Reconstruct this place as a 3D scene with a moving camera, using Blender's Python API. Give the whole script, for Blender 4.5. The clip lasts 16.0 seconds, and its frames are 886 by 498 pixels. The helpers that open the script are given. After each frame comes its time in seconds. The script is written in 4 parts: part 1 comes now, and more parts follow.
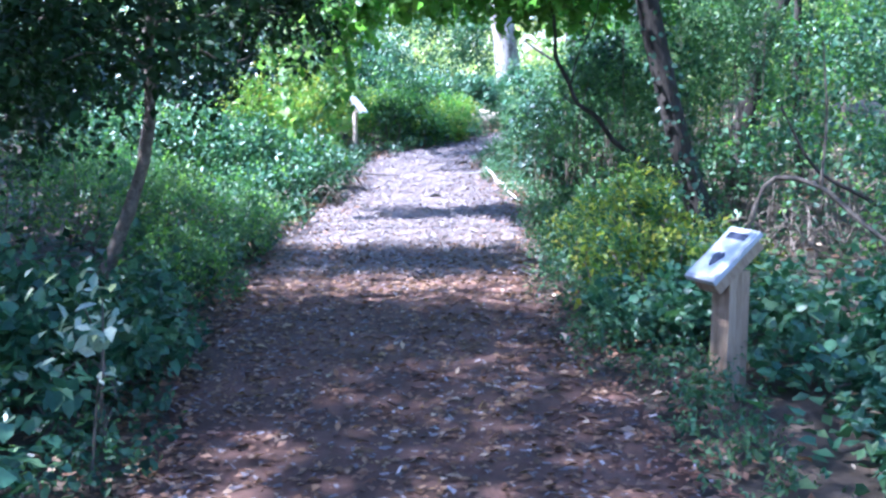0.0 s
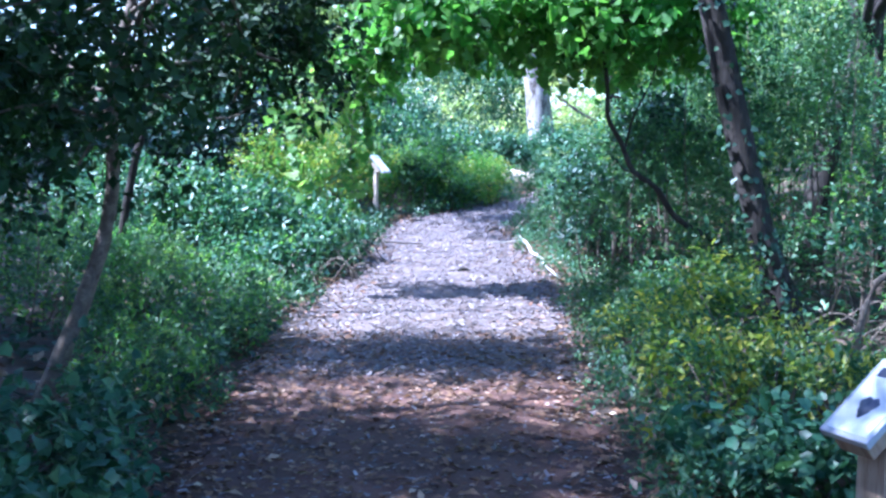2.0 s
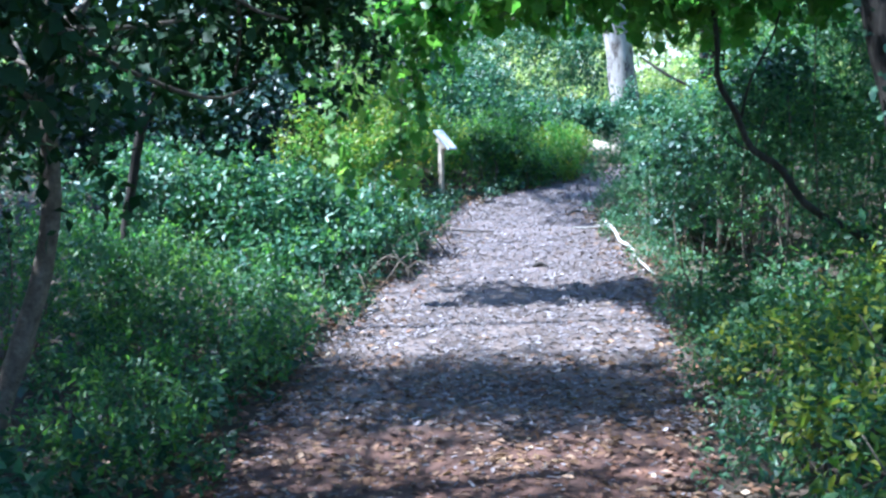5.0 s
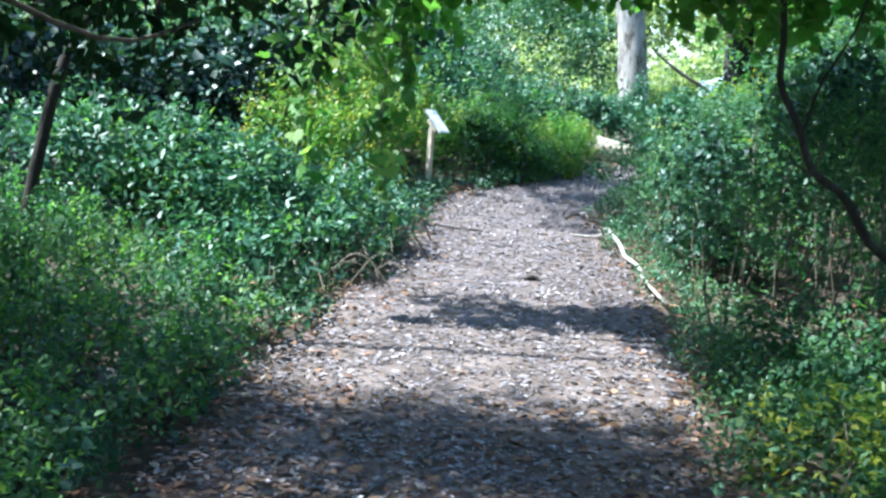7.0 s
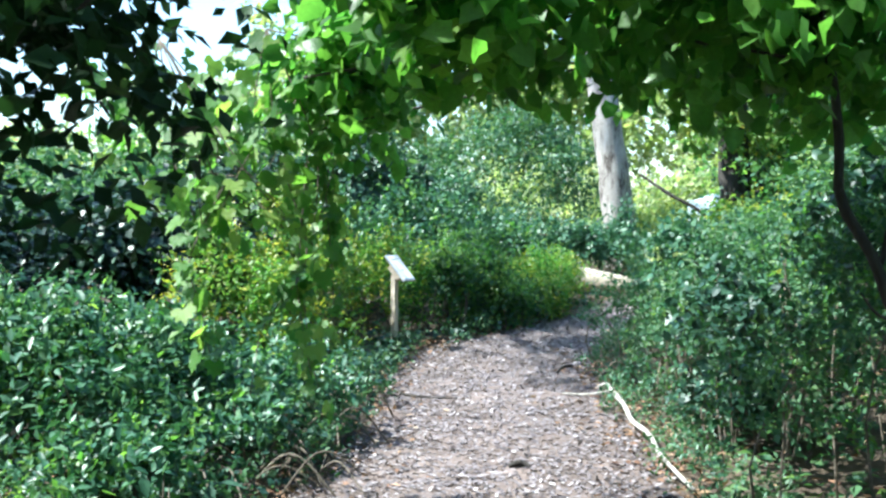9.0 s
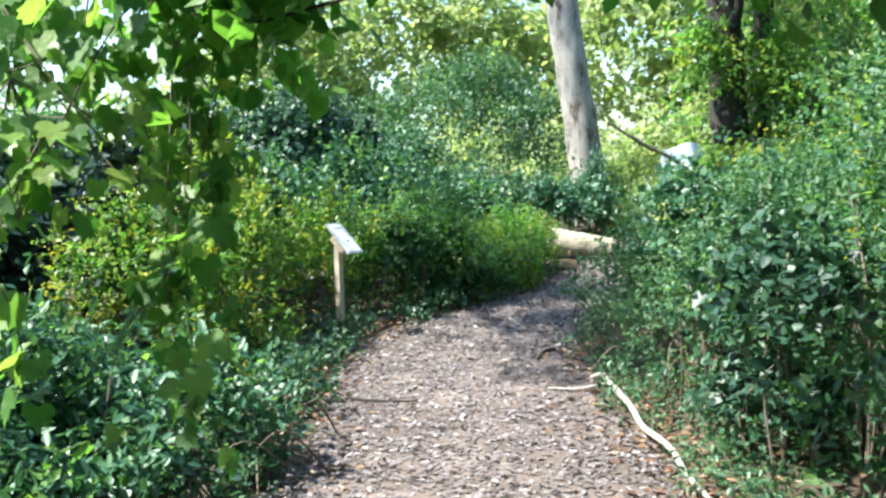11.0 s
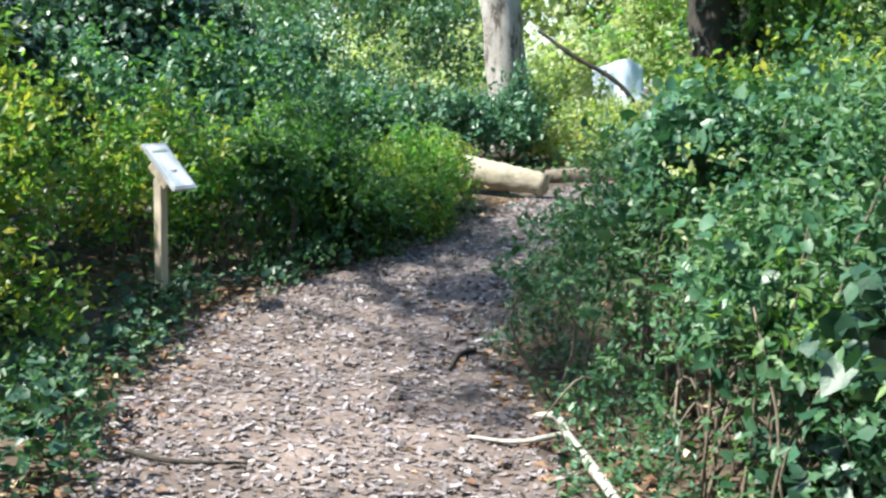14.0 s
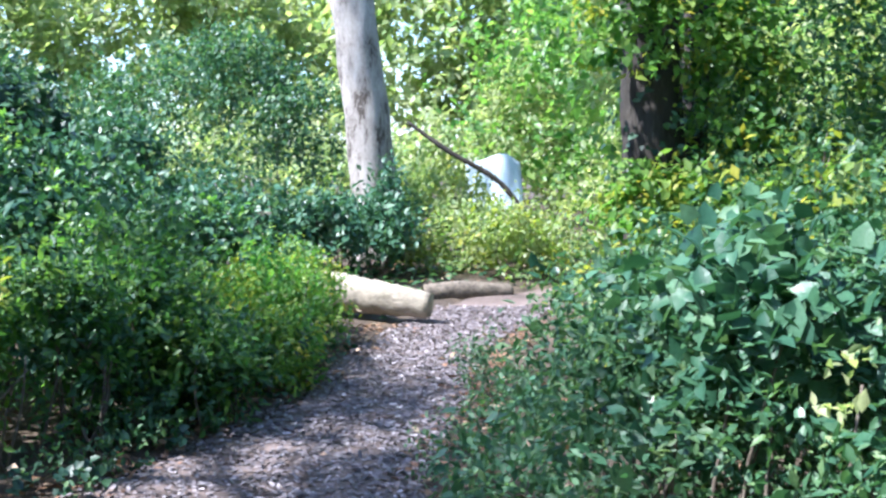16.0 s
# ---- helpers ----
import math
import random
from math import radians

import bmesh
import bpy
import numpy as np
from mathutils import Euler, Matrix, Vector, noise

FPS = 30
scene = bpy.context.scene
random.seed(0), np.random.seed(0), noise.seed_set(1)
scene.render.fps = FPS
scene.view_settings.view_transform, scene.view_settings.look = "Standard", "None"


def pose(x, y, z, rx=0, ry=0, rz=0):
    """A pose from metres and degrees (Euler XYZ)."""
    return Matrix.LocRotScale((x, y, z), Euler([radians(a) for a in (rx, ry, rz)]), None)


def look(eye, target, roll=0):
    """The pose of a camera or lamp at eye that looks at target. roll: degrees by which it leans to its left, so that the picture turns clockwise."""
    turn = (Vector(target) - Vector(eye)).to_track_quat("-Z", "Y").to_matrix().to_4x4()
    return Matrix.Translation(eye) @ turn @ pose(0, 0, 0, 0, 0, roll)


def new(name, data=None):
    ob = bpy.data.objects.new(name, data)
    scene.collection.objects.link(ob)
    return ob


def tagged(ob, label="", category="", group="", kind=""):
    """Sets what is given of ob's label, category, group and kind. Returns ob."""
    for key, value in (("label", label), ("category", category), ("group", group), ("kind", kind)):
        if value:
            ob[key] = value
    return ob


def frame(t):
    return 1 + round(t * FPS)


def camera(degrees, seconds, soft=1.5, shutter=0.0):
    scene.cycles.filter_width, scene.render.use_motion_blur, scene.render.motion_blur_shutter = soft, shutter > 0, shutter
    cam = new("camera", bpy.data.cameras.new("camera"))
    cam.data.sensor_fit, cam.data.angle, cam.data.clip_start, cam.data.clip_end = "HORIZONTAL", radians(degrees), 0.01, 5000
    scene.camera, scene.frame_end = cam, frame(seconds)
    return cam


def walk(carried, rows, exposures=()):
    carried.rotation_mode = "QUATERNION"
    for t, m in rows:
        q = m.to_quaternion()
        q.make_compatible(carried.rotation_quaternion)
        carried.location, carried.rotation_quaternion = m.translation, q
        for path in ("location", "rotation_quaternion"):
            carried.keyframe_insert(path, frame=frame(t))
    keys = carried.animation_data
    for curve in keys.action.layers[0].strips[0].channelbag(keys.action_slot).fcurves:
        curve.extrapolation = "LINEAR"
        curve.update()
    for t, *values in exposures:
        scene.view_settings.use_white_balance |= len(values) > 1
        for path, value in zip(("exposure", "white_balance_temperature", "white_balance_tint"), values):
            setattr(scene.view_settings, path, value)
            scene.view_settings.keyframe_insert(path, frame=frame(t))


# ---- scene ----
cam = camera(43.1, 16.0, soft=2.6)
METRES, EYE, TILT, LEAN, TURN = 12.5, 1.5, -9.0, 0.0, 0.0
ROWS = [
    (0.0, 0.0, 0.0, 0.0, 0.0, 0.0, 0.0),
    (0.5, -0.0022, 0.0333, 0.0061, -0.31, 2.44, -0.86),
    (1.0, -0.0038, 0.0606, 0.0114, -0.37, 1.44, -0.19),
    (1.5, -0.0008, 0.091, 0.0168, 0.78, 2.7, -0.43),
    (2.0, -0.0034, 0.116, 0.0215, 1.23, 2.73, -0.96),
    (2.5, -0.0109, 0.1388, 0.0265, -1.46, 1.92, -0.58),
    (3.0, -0.0083, 0.1638, 0.0313, 0.68, -0.48, -2.51),
    (3.5, -0.0037, 0.1847, 0.0364, 4.35, 2.37, -0.33),
    (6.0, -0.0009, 0.2948, 0.0514, 6.39, -0.48, -0.96),
    (6.5, -0.0046, 0.3238, 0.0574, 5.23, -1.13, -5.81),
    (7.0, -0.0081, 0.3513, 0.059, 4.53, 0.05, -5.22),
    (7.5, -0.0072, 0.3818, 0.0629, 2.77, 0.42, -5.15),
    (8.0, -0.0114, 0.417, 0.0692, 1.84, 4.7, -1.64),
    (8.5, -0.0083, 0.4502, 0.0755, 3.3, 5.82, -0.21),
    (9.0, -0.003, 0.4812, 0.0823, 4.3, 6.91, -1.09),
    (11.5, -0.0113, 0.6496, 0.1048, 1.99, 4.74, 1.44),
    (12.0, -0.0092, 0.6852, 0.11, 0.95, 5.17, 0.02),
    (12.5, -0.0103, 0.719, 0.1127, -1.01, 3.03, -0.94),
    (13.0, -0.01, 0.7544, 0.1222, -2.16, 0.73, 0.8),
    (13.5, -0.005, 0.7911, 0.1243, -0.65, 0.58, -1.12),
    (14.0, -0.0073, 0.8308, 0.131, -2.91, 0.52, -0.83),
    (14.5, -0.0045, 0.869, 0.1392, -6.31, 1.36, 0.38),
    (15.0, -0.0032, 0.9067, 0.1468, -4.48, 2.99, 1.29),
    (15.5, -0.006, 0.9432, 0.1528, -7.42, 6.56, -0.09),
    (16.0, -0.0093, 0.9781, 0.1624, -10.58, 5.04, 0.5),
]
EXPOSURES = [(0.0, 3.0, 4750, 22), (1.0, 2.85, 4550, 22), (3.5, 2.5, 4500, 18), (6.0, 2.3, 4950, 4), (9.0, 2.3, 5450, 1), (12.0, 2.08, 6050, 2), (14.0, 2.0, 6000, 4), (16.0, 2.25, 5350, 15)]
walk(cam, [(t, pose(0, 0, EYE, TILT, LEAN, TURN) @ pose(METRES * x, METRES * y, METRES * z, 90 + pitch, roll, yaw)) for t, x, y, z, yaw, pitch, roll in ROWS], EXPOSURES)

# ---- light ----
SUN_FROM = Vector((-0.55, -0.12, 0.8)).normalized()
world = bpy.data.worlds.new("sky")
scene.world = world
world.use_nodes = True
wn = world.node_tree.nodes
sky = wn.new("ShaderNodeTexSky")
sky.sky_type, sky.sun_disc = "NISHITA", False
sky.sun_elevation = math.asin(SUN_FROM.z)
sky.sun_rotation = math.atan2(SUN_FROM.x, SUN_FROM.y)
world.node_tree.links.new(sky.outputs["Color"], wn["Background"].inputs["Color"])
wn["Background"].inputs["Strength"].default_value = 0.088
sun = new("sun", bpy.data.lights.new("sun", "SUN"))
sun.data.energy, sun.data.angle, sun.data.color = 4.0, radians(1.2), (1.0, 0.92, 0.78)
sun.matrix_world = look((0, 0, 30), Vector((0, 0, 30)) - SUN_FROM)


# ---- materials ----
def material(name):
    m = bpy.data.materials.new(name)
    m.use_nodes = True
    nt = m.node_tree
    return m, nt, nt.nodes, nt.links, nt.nodes["Principled BSDF"]


def noise_tex(nt, scale, detail=4.0, rough=0.6, coords=None):
    n = nt.nodes.new("ShaderNodeTexNoise")
    n.inputs["Scale"].default_value, n.inputs["Detail"].default_value, n.inputs["Roughness"].default_value = scale, detail, rough
    if coords is None:
        coords = nt.nodes.new("ShaderNodeTexCoord").outputs["Object"]
    nt.links.new(coords, n.inputs["Vector"])
    return n


def ramp(nt, fac, stops):
    r = nt.nodes.new("ShaderNodeValToRGB")
    el = r.color_ramp.elements
    while len(el) < len(stops):
        el.new(0.5)
    for e, (p, c) in zip(el, stops):
        e.position, e.color = p, (*c, 1)
    nt.links.new(fac, r.inputs["Fac"])
    return r


def leaf_material(name, tones, rough=0.42, through_light=0.35, spec=0.5):
    """Leaves: a tone for each leaf, mottled, glossy above, and letting light through."""
    m, nt, nodes, links, bsdf = material(name)
    tone = nodes.new("ShaderNodeAttribute")
    tone.attribute_name = "tone"
    stops = [(i / (len(tones) - 1), c) for i, c in enumerate(tones)]
    col = ramp(nt, tone.outputs["Fac"], stops)
    mott = noise_tex(nt, 60, 3)
    big = noise_tex(nt, 1.6, 2)
    hsv = nodes.new("ShaderNodeHueSaturation")
    links.new(col.outputs["Color"], hsv.inputs["Color"])
    mul = nodes.new("ShaderNodeMath")
    mul.operation = "MULTIPLY_ADD"
    links.new(mott.outputs["Fac"], mul.inputs[0])
    mul.inputs[1].default_value, mul.inputs[2].default_value = 0.8, 0.6
    links.new(mul.outputs[0], hsv.inputs["Value"])
    hue = nodes.new("ShaderNodeMath")
    hue.operation = "MULTIPLY_ADD"
    links.new(big.outputs["Fac"], hue.inputs[0])
    hue.inputs[1].default_value, hue.inputs[2].default_value = 0.08, 0.46
    links.new(hue.outputs[0], hsv.inputs["Hue"])
    links.new(hsv.outputs["Color"], bsdf.inputs["Base Color"])
    bsdf.inputs["Roughness"].default_value = rough
    bsdf.inputs["Specular IOR Level"].default_value = spec
    bump = nodes.new("ShaderNodeBump")
    bump.inputs["Strength"].default_value, bump.inputs["Distance"].default_value = 0.4, 0.004
    links.new(mott.outputs["Fac"], bump.inputs["Height"])
    links.new(bump.outputs["Normal"], bsdf.inputs["Normal"])
    tr = nodes.new("ShaderNodeBsdfTranslucent")
    warm = nodes.new("ShaderNodeMix")
    warm.data_type, warm.blend_type = "RGBA", "MULTIPLY"
    warm.inputs["Factor"].default_value = 1.0
    links.new(hsv.outputs["Color"], warm.inputs["A"])
    warm.inputs["B"].default_value = (1.6, 1.7, 0.9, 1)
    links.new(warm.outputs["Result"], tr.inputs["Color"])
    mix = nodes.new("ShaderNodeMixShader")
    mix.inputs["Fac"].default_value = through_light
    links.new(bsdf.outputs["BSDF"], mix.inputs[1])
    links.new(tr.outputs["BSDF"], mix.inputs[2])
    links.new(mix.outputs["Shader"], nodes["Material Output"].inputs["Surface"])
    return m


def rough_material(name, stops, scale=8.0, stretch=(1, 1, 1), rough=0.85, bump_d=0.01, fine=60.0):
    """Bark, wood, soil: two scales of noise for colour and relief."""
    m, nt, nodes, links, bsdf = material(name)
    co = nodes.new("ShaderNodeTexCoord")
    mp = nodes.new("ShaderNodeMapping")
    mp.inputs["Scale"].default_value = stretch
    links.new(co.outputs["Object"], mp.inputs["Vector"])
    a = noise_tex(nt, scale, 6, 0.65, mp.outputs["Vector"])
    b = noise_tex(nt, fine, 4, 0.7, mp.outputs["Vector"])
    add = nodes.new("ShaderNodeMath")
    add.operation = "MULTIPLY_ADD"
    links.new(b.outputs["Fac"], add.inputs[0])
    add.inputs[1].default_value = 0.45
    links.new(a.outputs["Fac"], add.inputs[2])
    sub = nodes.new("ShaderNodeMath")
    sub.operation = "SUBTRACT"
    links.new(add.outputs[0], sub.inputs[0])
    sub.inputs[1].default_value = 0.22
    col = ramp(nt, sub.outputs[0], stops)
    links.new(col.outputs["Color"], bsdf.inputs["Base Color"])
    bsdf.inputs["Roughness"].default_value = rough
    bump = nodes.new("ShaderNodeBump")
    bump.inputs["Strength"].default_value, bump.inputs["Distance"].default_value = 0.8, bump_d
    links.new(sub.outputs[0], bump.inputs["Height"])
    links.new(bump.outputs["Normal"], bsdf.inputs["Normal"])
    return m


GREEN = leaf_material("green_leaf", [(0.022, 0.068, 0.034), (0.042, 0.108, 0.052), (0.075, 0.155, 0.07), (0.14, 0.215, 0.085)], rough=0.48, spec=0.4)
FRESH = leaf_material("fresh_leaf", [(0.045, 0.125, 0.032), (0.08, 0.185, 0.04), (0.13, 0.25, 0.055), (0.22, 0.32, 0.08)], through_light=0.52)
IVY = leaf_material("ivy_leaf", [(0.01, 0.032, 0.022), (0.018, 0.052, 0.033), (0.032, 0.08, 0.045), (0.06, 0.12, 0.065)], rough=0.45, through_light=0.2, spec=0.45)
# Darker copy of the ivy tones, for foliage meant to look less lit.
SHADED_IVY = leaf_material("shaded_ivy_leaf", [(0.006, 0.02, 0.014), (0.011, 0.032, 0.022), (0.018, 0.048, 0.03), (0.035, 0.075, 0.042)], rough=0.42, through_light=0.12, spec=0.5)
BRAMBLE = leaf_material("bramble_leaf", [(0.018, 0.06, 0.036), (0.036, 0.1, 0.056), (0.065, 0.15, 0.08), (0.12, 0.205, 0.11)], rough=0.4, through_light=0.25, spec=0.45)
YELLOW = leaf_material("yellow_leaf", [(0.06, 0.14, 0.03), (0.13, 0.21, 0.035), (0.24, 0.28, 0.04), (0.4, 0.36, 0.05)], through_light=0.45)
# Pale tones; on the far foliage they stand in for bright sunlight.
PALE = leaf_material("pale_and_sunlit_leaf", [(0.13, 0.21, 0.085), (0.2, 0.27, 0.11), (0.29, 0.34, 0.16), (0.41, 0.42, 0.23)], through_light=0.5)
# Tones darkened so that canopy shade is carried by the leaf colour.
SHADE = leaf_material("shade_dark_leaf", [(0.008, 0.027, 0.01), (0.014, 0.042, 0.013), (0.024, 0.062, 0.018), (0.042, 0.095, 0.026)], rough=0.6, through_light=0.17, spec=0.3)
# Tones raised to add a backlit brightness that the sun doesn't give here.
ARCH = leaf_material("arching_backlit_leaf", [(0.05, 0.13, 0.03), (0.075, 0.18, 0.035), (0.1, 0.23, 0.04), (0.15, 0.29, 0.05)], through_light=0.6)
# Whitish tones that paint a highlight onto the leaves.
HIGHLIT = leaf_material("highlit_leaf", [(0.2, 0.28, 0.2), (0.28, 0.36, 0.27), (0.38, 0.45, 0.36), (0.5, 0.55, 0.46)], through_light=0.3)
DEAD = leaf_material("dead_leaf", [(0.06, 0.032, 0.02), (0.16, 0.085, 0.05), (0.29, 0.175, 0.11), (0.5, 0.4, 0.3)], rough=0.6, through_light=0.1, spec=0.3)
# Grey-brown chips, cooled towards purple to mimic blue skylight in open shade.
CHIP = leaf_material("wood_chip_skylit", [(0.045, 0.038, 0.038), (0.14, 0.118, 0.122), (0.26, 0.226, 0.236), (0.54, 0.49, 0.5)], rough=0.6, through_light=0.02, spec=0.35)
BARK = rough_material("dark_bark", [(0.25, (0.01, 0.008, 0.006)), (0.55, (0.032, 0.026, 0.021)), (0.8, (0.08, 0.068, 0.056))], 14, (1, 1, 0.25), bump_d=0.02)
PALE_BARK = rough_material("pale_bark", [(0.36, (0.07, 0.055, 0.045)), (0.46, (0.27, 0.24, 0.215)), (0.75, (0.46, 0.43, 0.4))], 6, (1, 1, 0.35), bump_d=0.02)
TWIG = rough_material("twig_bark", [(0.3, (0.05, 0.04, 0.03)), (0.6, (0.16, 0.13, 0.1)), (0.8, (0.28, 0.24, 0.19))], 20, bump_d=0.004)
DEADWOOD = rough_material("bleached_deadwood", [(0.25, (0.14, 0.125, 0.11)), (0.5, (0.36, 0.335, 0.3)), (0.8, (0.55, 0.52, 0.48))], 18, bump_d=0.004)
LOGWOOD = rough_material("log_bark", [(0.25, (0.1, 0.085, 0.06)), (0.5, (0.3, 0.26, 0.2)), (0.8, (0.48, 0.43, 0.35))], 6, (0.4, 1, 1), bump_d=0.02)
POSTWOOD = rough_material("weathered_post_wood", [(0.25, (0.16, 0.105, 0.065)), (0.5, (0.3, 0.21, 0.14)), (0.8, (0.45, 0.35, 0.26))], 9, (3, 3, 0.3), rough=0.75, bump_d=0.004)
PALEPOST = rough_material("pale_post_wood", [(0.25, (0.3, 0.24, 0.17)), (0.5, (0.5, 0.42, 0.33)), (0.8, (0.62, 0.55, 0.45))], 9, (3, 3, 0.3), rough=0.75, bump_d=0.004)
SOIL = rough_material("woodland_soil", [(0.25, (0.02, 0.015, 0.01)), (0.5, (0.06, 0.042, 0.028)), (0.78, (0.13, 0.095, 0.065))], 3, bump_d=0.03, fine=40)
PATHSOIL = rough_material("trodden_path", [(0.25, (0.045, 0.033, 0.028)), (0.5, (0.12, 0.088, 0.076)), (0.78, (0.24, 0.185, 0.165))], 2.2, bump_d=0.02, fine=45)


pt = PATHSOIL.node_tree
pb = pt.nodes["Principled BSDF"]
old = pb.inputs["Base Color"].links[0].from_socket
xyz = pt.nodes.new("ShaderNodeSeparateXYZ")
pt.links.new(pt.nodes.new("ShaderNodeTexCoord").outputs["Object"], xyz.inputs[0])
edge_noise = noise_tex(pt, 1.3, 5)
shift = pt.nodes.new("ShaderNodeMath")
shift.operation = "MULTIPLY_ADD"
pt.links.new(edge_noise.outputs["Fac"], shift.inputs[0])
shift.inputs[1].default_value = 3.0
pt.links.new(xyz.outputs["Y"], shift.inputs[2])
span = pt.nodes.new("ShaderNodeMapRange")
span.inputs["From Min"].default_value, span.inputs["From Max"].default_value = 9.4, 10.6
pt.links.new(shift.outputs[0], span.inputs["Value"])
earth = pt.nodes.new("ShaderNodeMix")
earth.data_type, earth.blend_type = "RGBA", "MULTIPLY"
earth.inputs["Factor"].default_value = 1.0
pt.links.new(old, earth.inputs["A"])
earth.inputs["B"].default_value = (0.75, 0.5, 0.4, 1)
both = pt.nodes.new("ShaderNodeMix")
both.data_type = "RGBA"
pt.links.new(span.outputs["Result"], both.inputs["Factor"])
pt.links.new(earth.outputs["Result"], both.inputs["A"])
pt.links.new(old, both.inputs["B"])
pt.links.new(both.outputs["Result"], pb.inputs["Base Color"])


# ---- shape helpers ----
rng = np.random.default_rng(7)
LEFT_Y, LEFT_X = [-30, 0, 3.8, 6.2, 9.4, 11, 13.3, 15, 16.2, 17.1, 18.1, 19.3, 20.5, 22.5, 25], [-0.9, -0.95, -1.05, -1.3, -1.37, -1.22, -0.95, -1.05, -0.98, -0.62, 0.02, 0.55, 1.0, 2.0, 5.5]
RIGHT_Y, RIGHT_X = [-30, 0, 3.8, 5.7, 7.2, 10.6, 12.7, 14.5, 15.5, 16.5, 17.5, 18.4, 19.7, 22.5, 25], [1.0, 0.98, 0.92, 0.66, 0.56, 0.67, 0.62, 0.43, 0.38, 0.5, 0.72, 1.05, 1.35, 2.9, 7.5]


def left_edge(y):
    return np.interp(y, LEFT_Y, LEFT_X)


def right_edge(y):
    return np.interp(y, RIGHT_Y, RIGHT_X)


def height(x, y):
    """The lie of the land."""
    g = 0.033 * np.clip(np.asarray(y, float) - 9, 0, 22)
    off = np.maximum(np.maximum(left_edge(y) - x, np.asarray(x) - right_edge(y)), 0)
    return g + 0.05 * np.clip(off, 0, 1.5) + 0.02 * np.sin(x * 2.3 + 1) * np.sin(np.asarray(y) * 1.7) * np.clip(off * 2, 0.15, 1)


def mesh_from(name, verts, faces, mats, tone=None, smooth=False, mat_index=None):
    """A mesh from numpy arrays; faces all of one size."""
    me = bpy.data.meshes.new(name)
    verts, faces = np.asarray(verts, np.float32), np.asarray(faces, np.int32)
    n, k = faces.shape
    me.vertices.add(len(verts))
    me.vertices.foreach_set("co", verts.ravel())
    me.loops.add(n * k)
    me.loops.foreach_set("vertex_index", faces.ravel())
    me.polygons.add(n)
    me.polygons.foreach_set("loop_start", np.arange(0, n * k, k, dtype=np.int32))
    if smooth:
        me.polygons.foreach_set("use_smooth", np.ones(n, bool))
    for m in mats:
        me.materials.append(m)
    if mat_index is not None:
        me.polygons.foreach_set("material_index", np.asarray(mat_index, np.int32))
    if tone is not None:
        at = me.attributes.new("tone", "FLOAT", "POINT")
        at.data.foreach_set("value", np.asarray(tone, np.float32))
    me.update(calc_edges=True)
    me.validate()
    return me


LEAF_SHAPES = {
    "oval": (np.array([(0, 0, 0), (-0.29, 0.48, 0.09), (0.29, 0.48, 0.09), (0, 1, -0.06)]), np.array([(0, 2, 3), (0, 3, 1)])),
    "narrow": (np.array([(0, 0, 0), (-0.17, 0.42, 0.06), (0.17, 0.42, 0.06), (0, 1, -0.12)]), np.array([(0, 2, 3), (0, 3, 1)])),
    "leaflet": (np.array([(0, 0, 0), (-0.25, 0.44, 0.08), (0, 1, -0.1), (0.2, 0.66, 0.06), (0.22, 0.26, 0.07)]), np.array([(0, 4, 3), (0, 3, 2), (0, 2, 1)])),
    "heart": (np.array([(0, 0.06, 0), (-0.36, 0.0, 0.07), (-0.38, 0.52, 0.08), (0, 1, -0.1), (0.38, 0.52, 0.08), (0.36, 0.0, 0.07)]), np.array([(0, 5, 4), (0, 4, 3), (0, 3, 2), (0, 2, 1)])),
    "lobed": (np.array([(0, 0.1, 0), (-0.24, -0.06, 0.03), (-0.48, 0.1, 0.05), (-0.52, 0.38, 0.0), (-0.36, 0.46, 0.05), (-0.36, 0.74, -0.02), (-0.14, 0.72, 0.02), (0, 1, -0.12),
                        (0.14, 0.72, 0.02), (0.36, 0.74, -0.02), (0.36, 0.46, 0.05), (0.52, 0.38, 0.0), (0.48, 0.1, 0.05), (0.24, -0.06, 0.03), (0, 0.42, -0.03)]),
              np.array([(i, 14, (i + 1) % 14) for i in range(14)])),
    "chip": (np.array([(-0.2, 0, 0), (0.22, 0.05, 0.03), (0.16, 1, 0.0), (-0.17, 0.9, 0.05)]), np.array([(0, 1, 2), (0, 2, 3)])),
}


def unit(v):
    return v / np.maximum(np.linalg.norm(v, axis=-1, keepdims=True), 1e-9)


def leaves_arrays(pos, along, up, size, shape="oval"):
    base, tris = LEAF_SHAPES[shape]
    along = unit(along)
    side = unit(np.cross(along, up))
    nrm = np.cross(side, along)
    n, k = len(pos), len(base)
    s = np.asarray(size)[:, None, None]
    v = pos[:, None, :] + s * (base[None, :, 0:1] * side[:, None, :] + base[None, :, 1:2] * along[:, None, :] + base[None, :, 2:3] * nrm[:, None, :])
    f = (tris[None] + (np.arange(n) * k)[:, None, None]).reshape(-1, 3)
    return v.reshape(-1, 3), f, k


def keep_clear(p):
    """True where foliage may grow: off the path and clear of the walker's way."""
    x, y, z = p[:, 0], p[:, 1], p[:, 2]
    over = np.clip((z - height(x, y)) * 0.35, 0, 0.22) + np.clip((z - 1.35) * 1.2, 0, 0.8)
    low = (x < left_edge(y) + over) | (x > right_edge(y) - over) | (z > 1.95)
    way = (np.abs(x + 0.08) > 0.55) | (y > 13.4) | (z > 1.93)
    return low & way & (z > height(x, y) + 0.005)


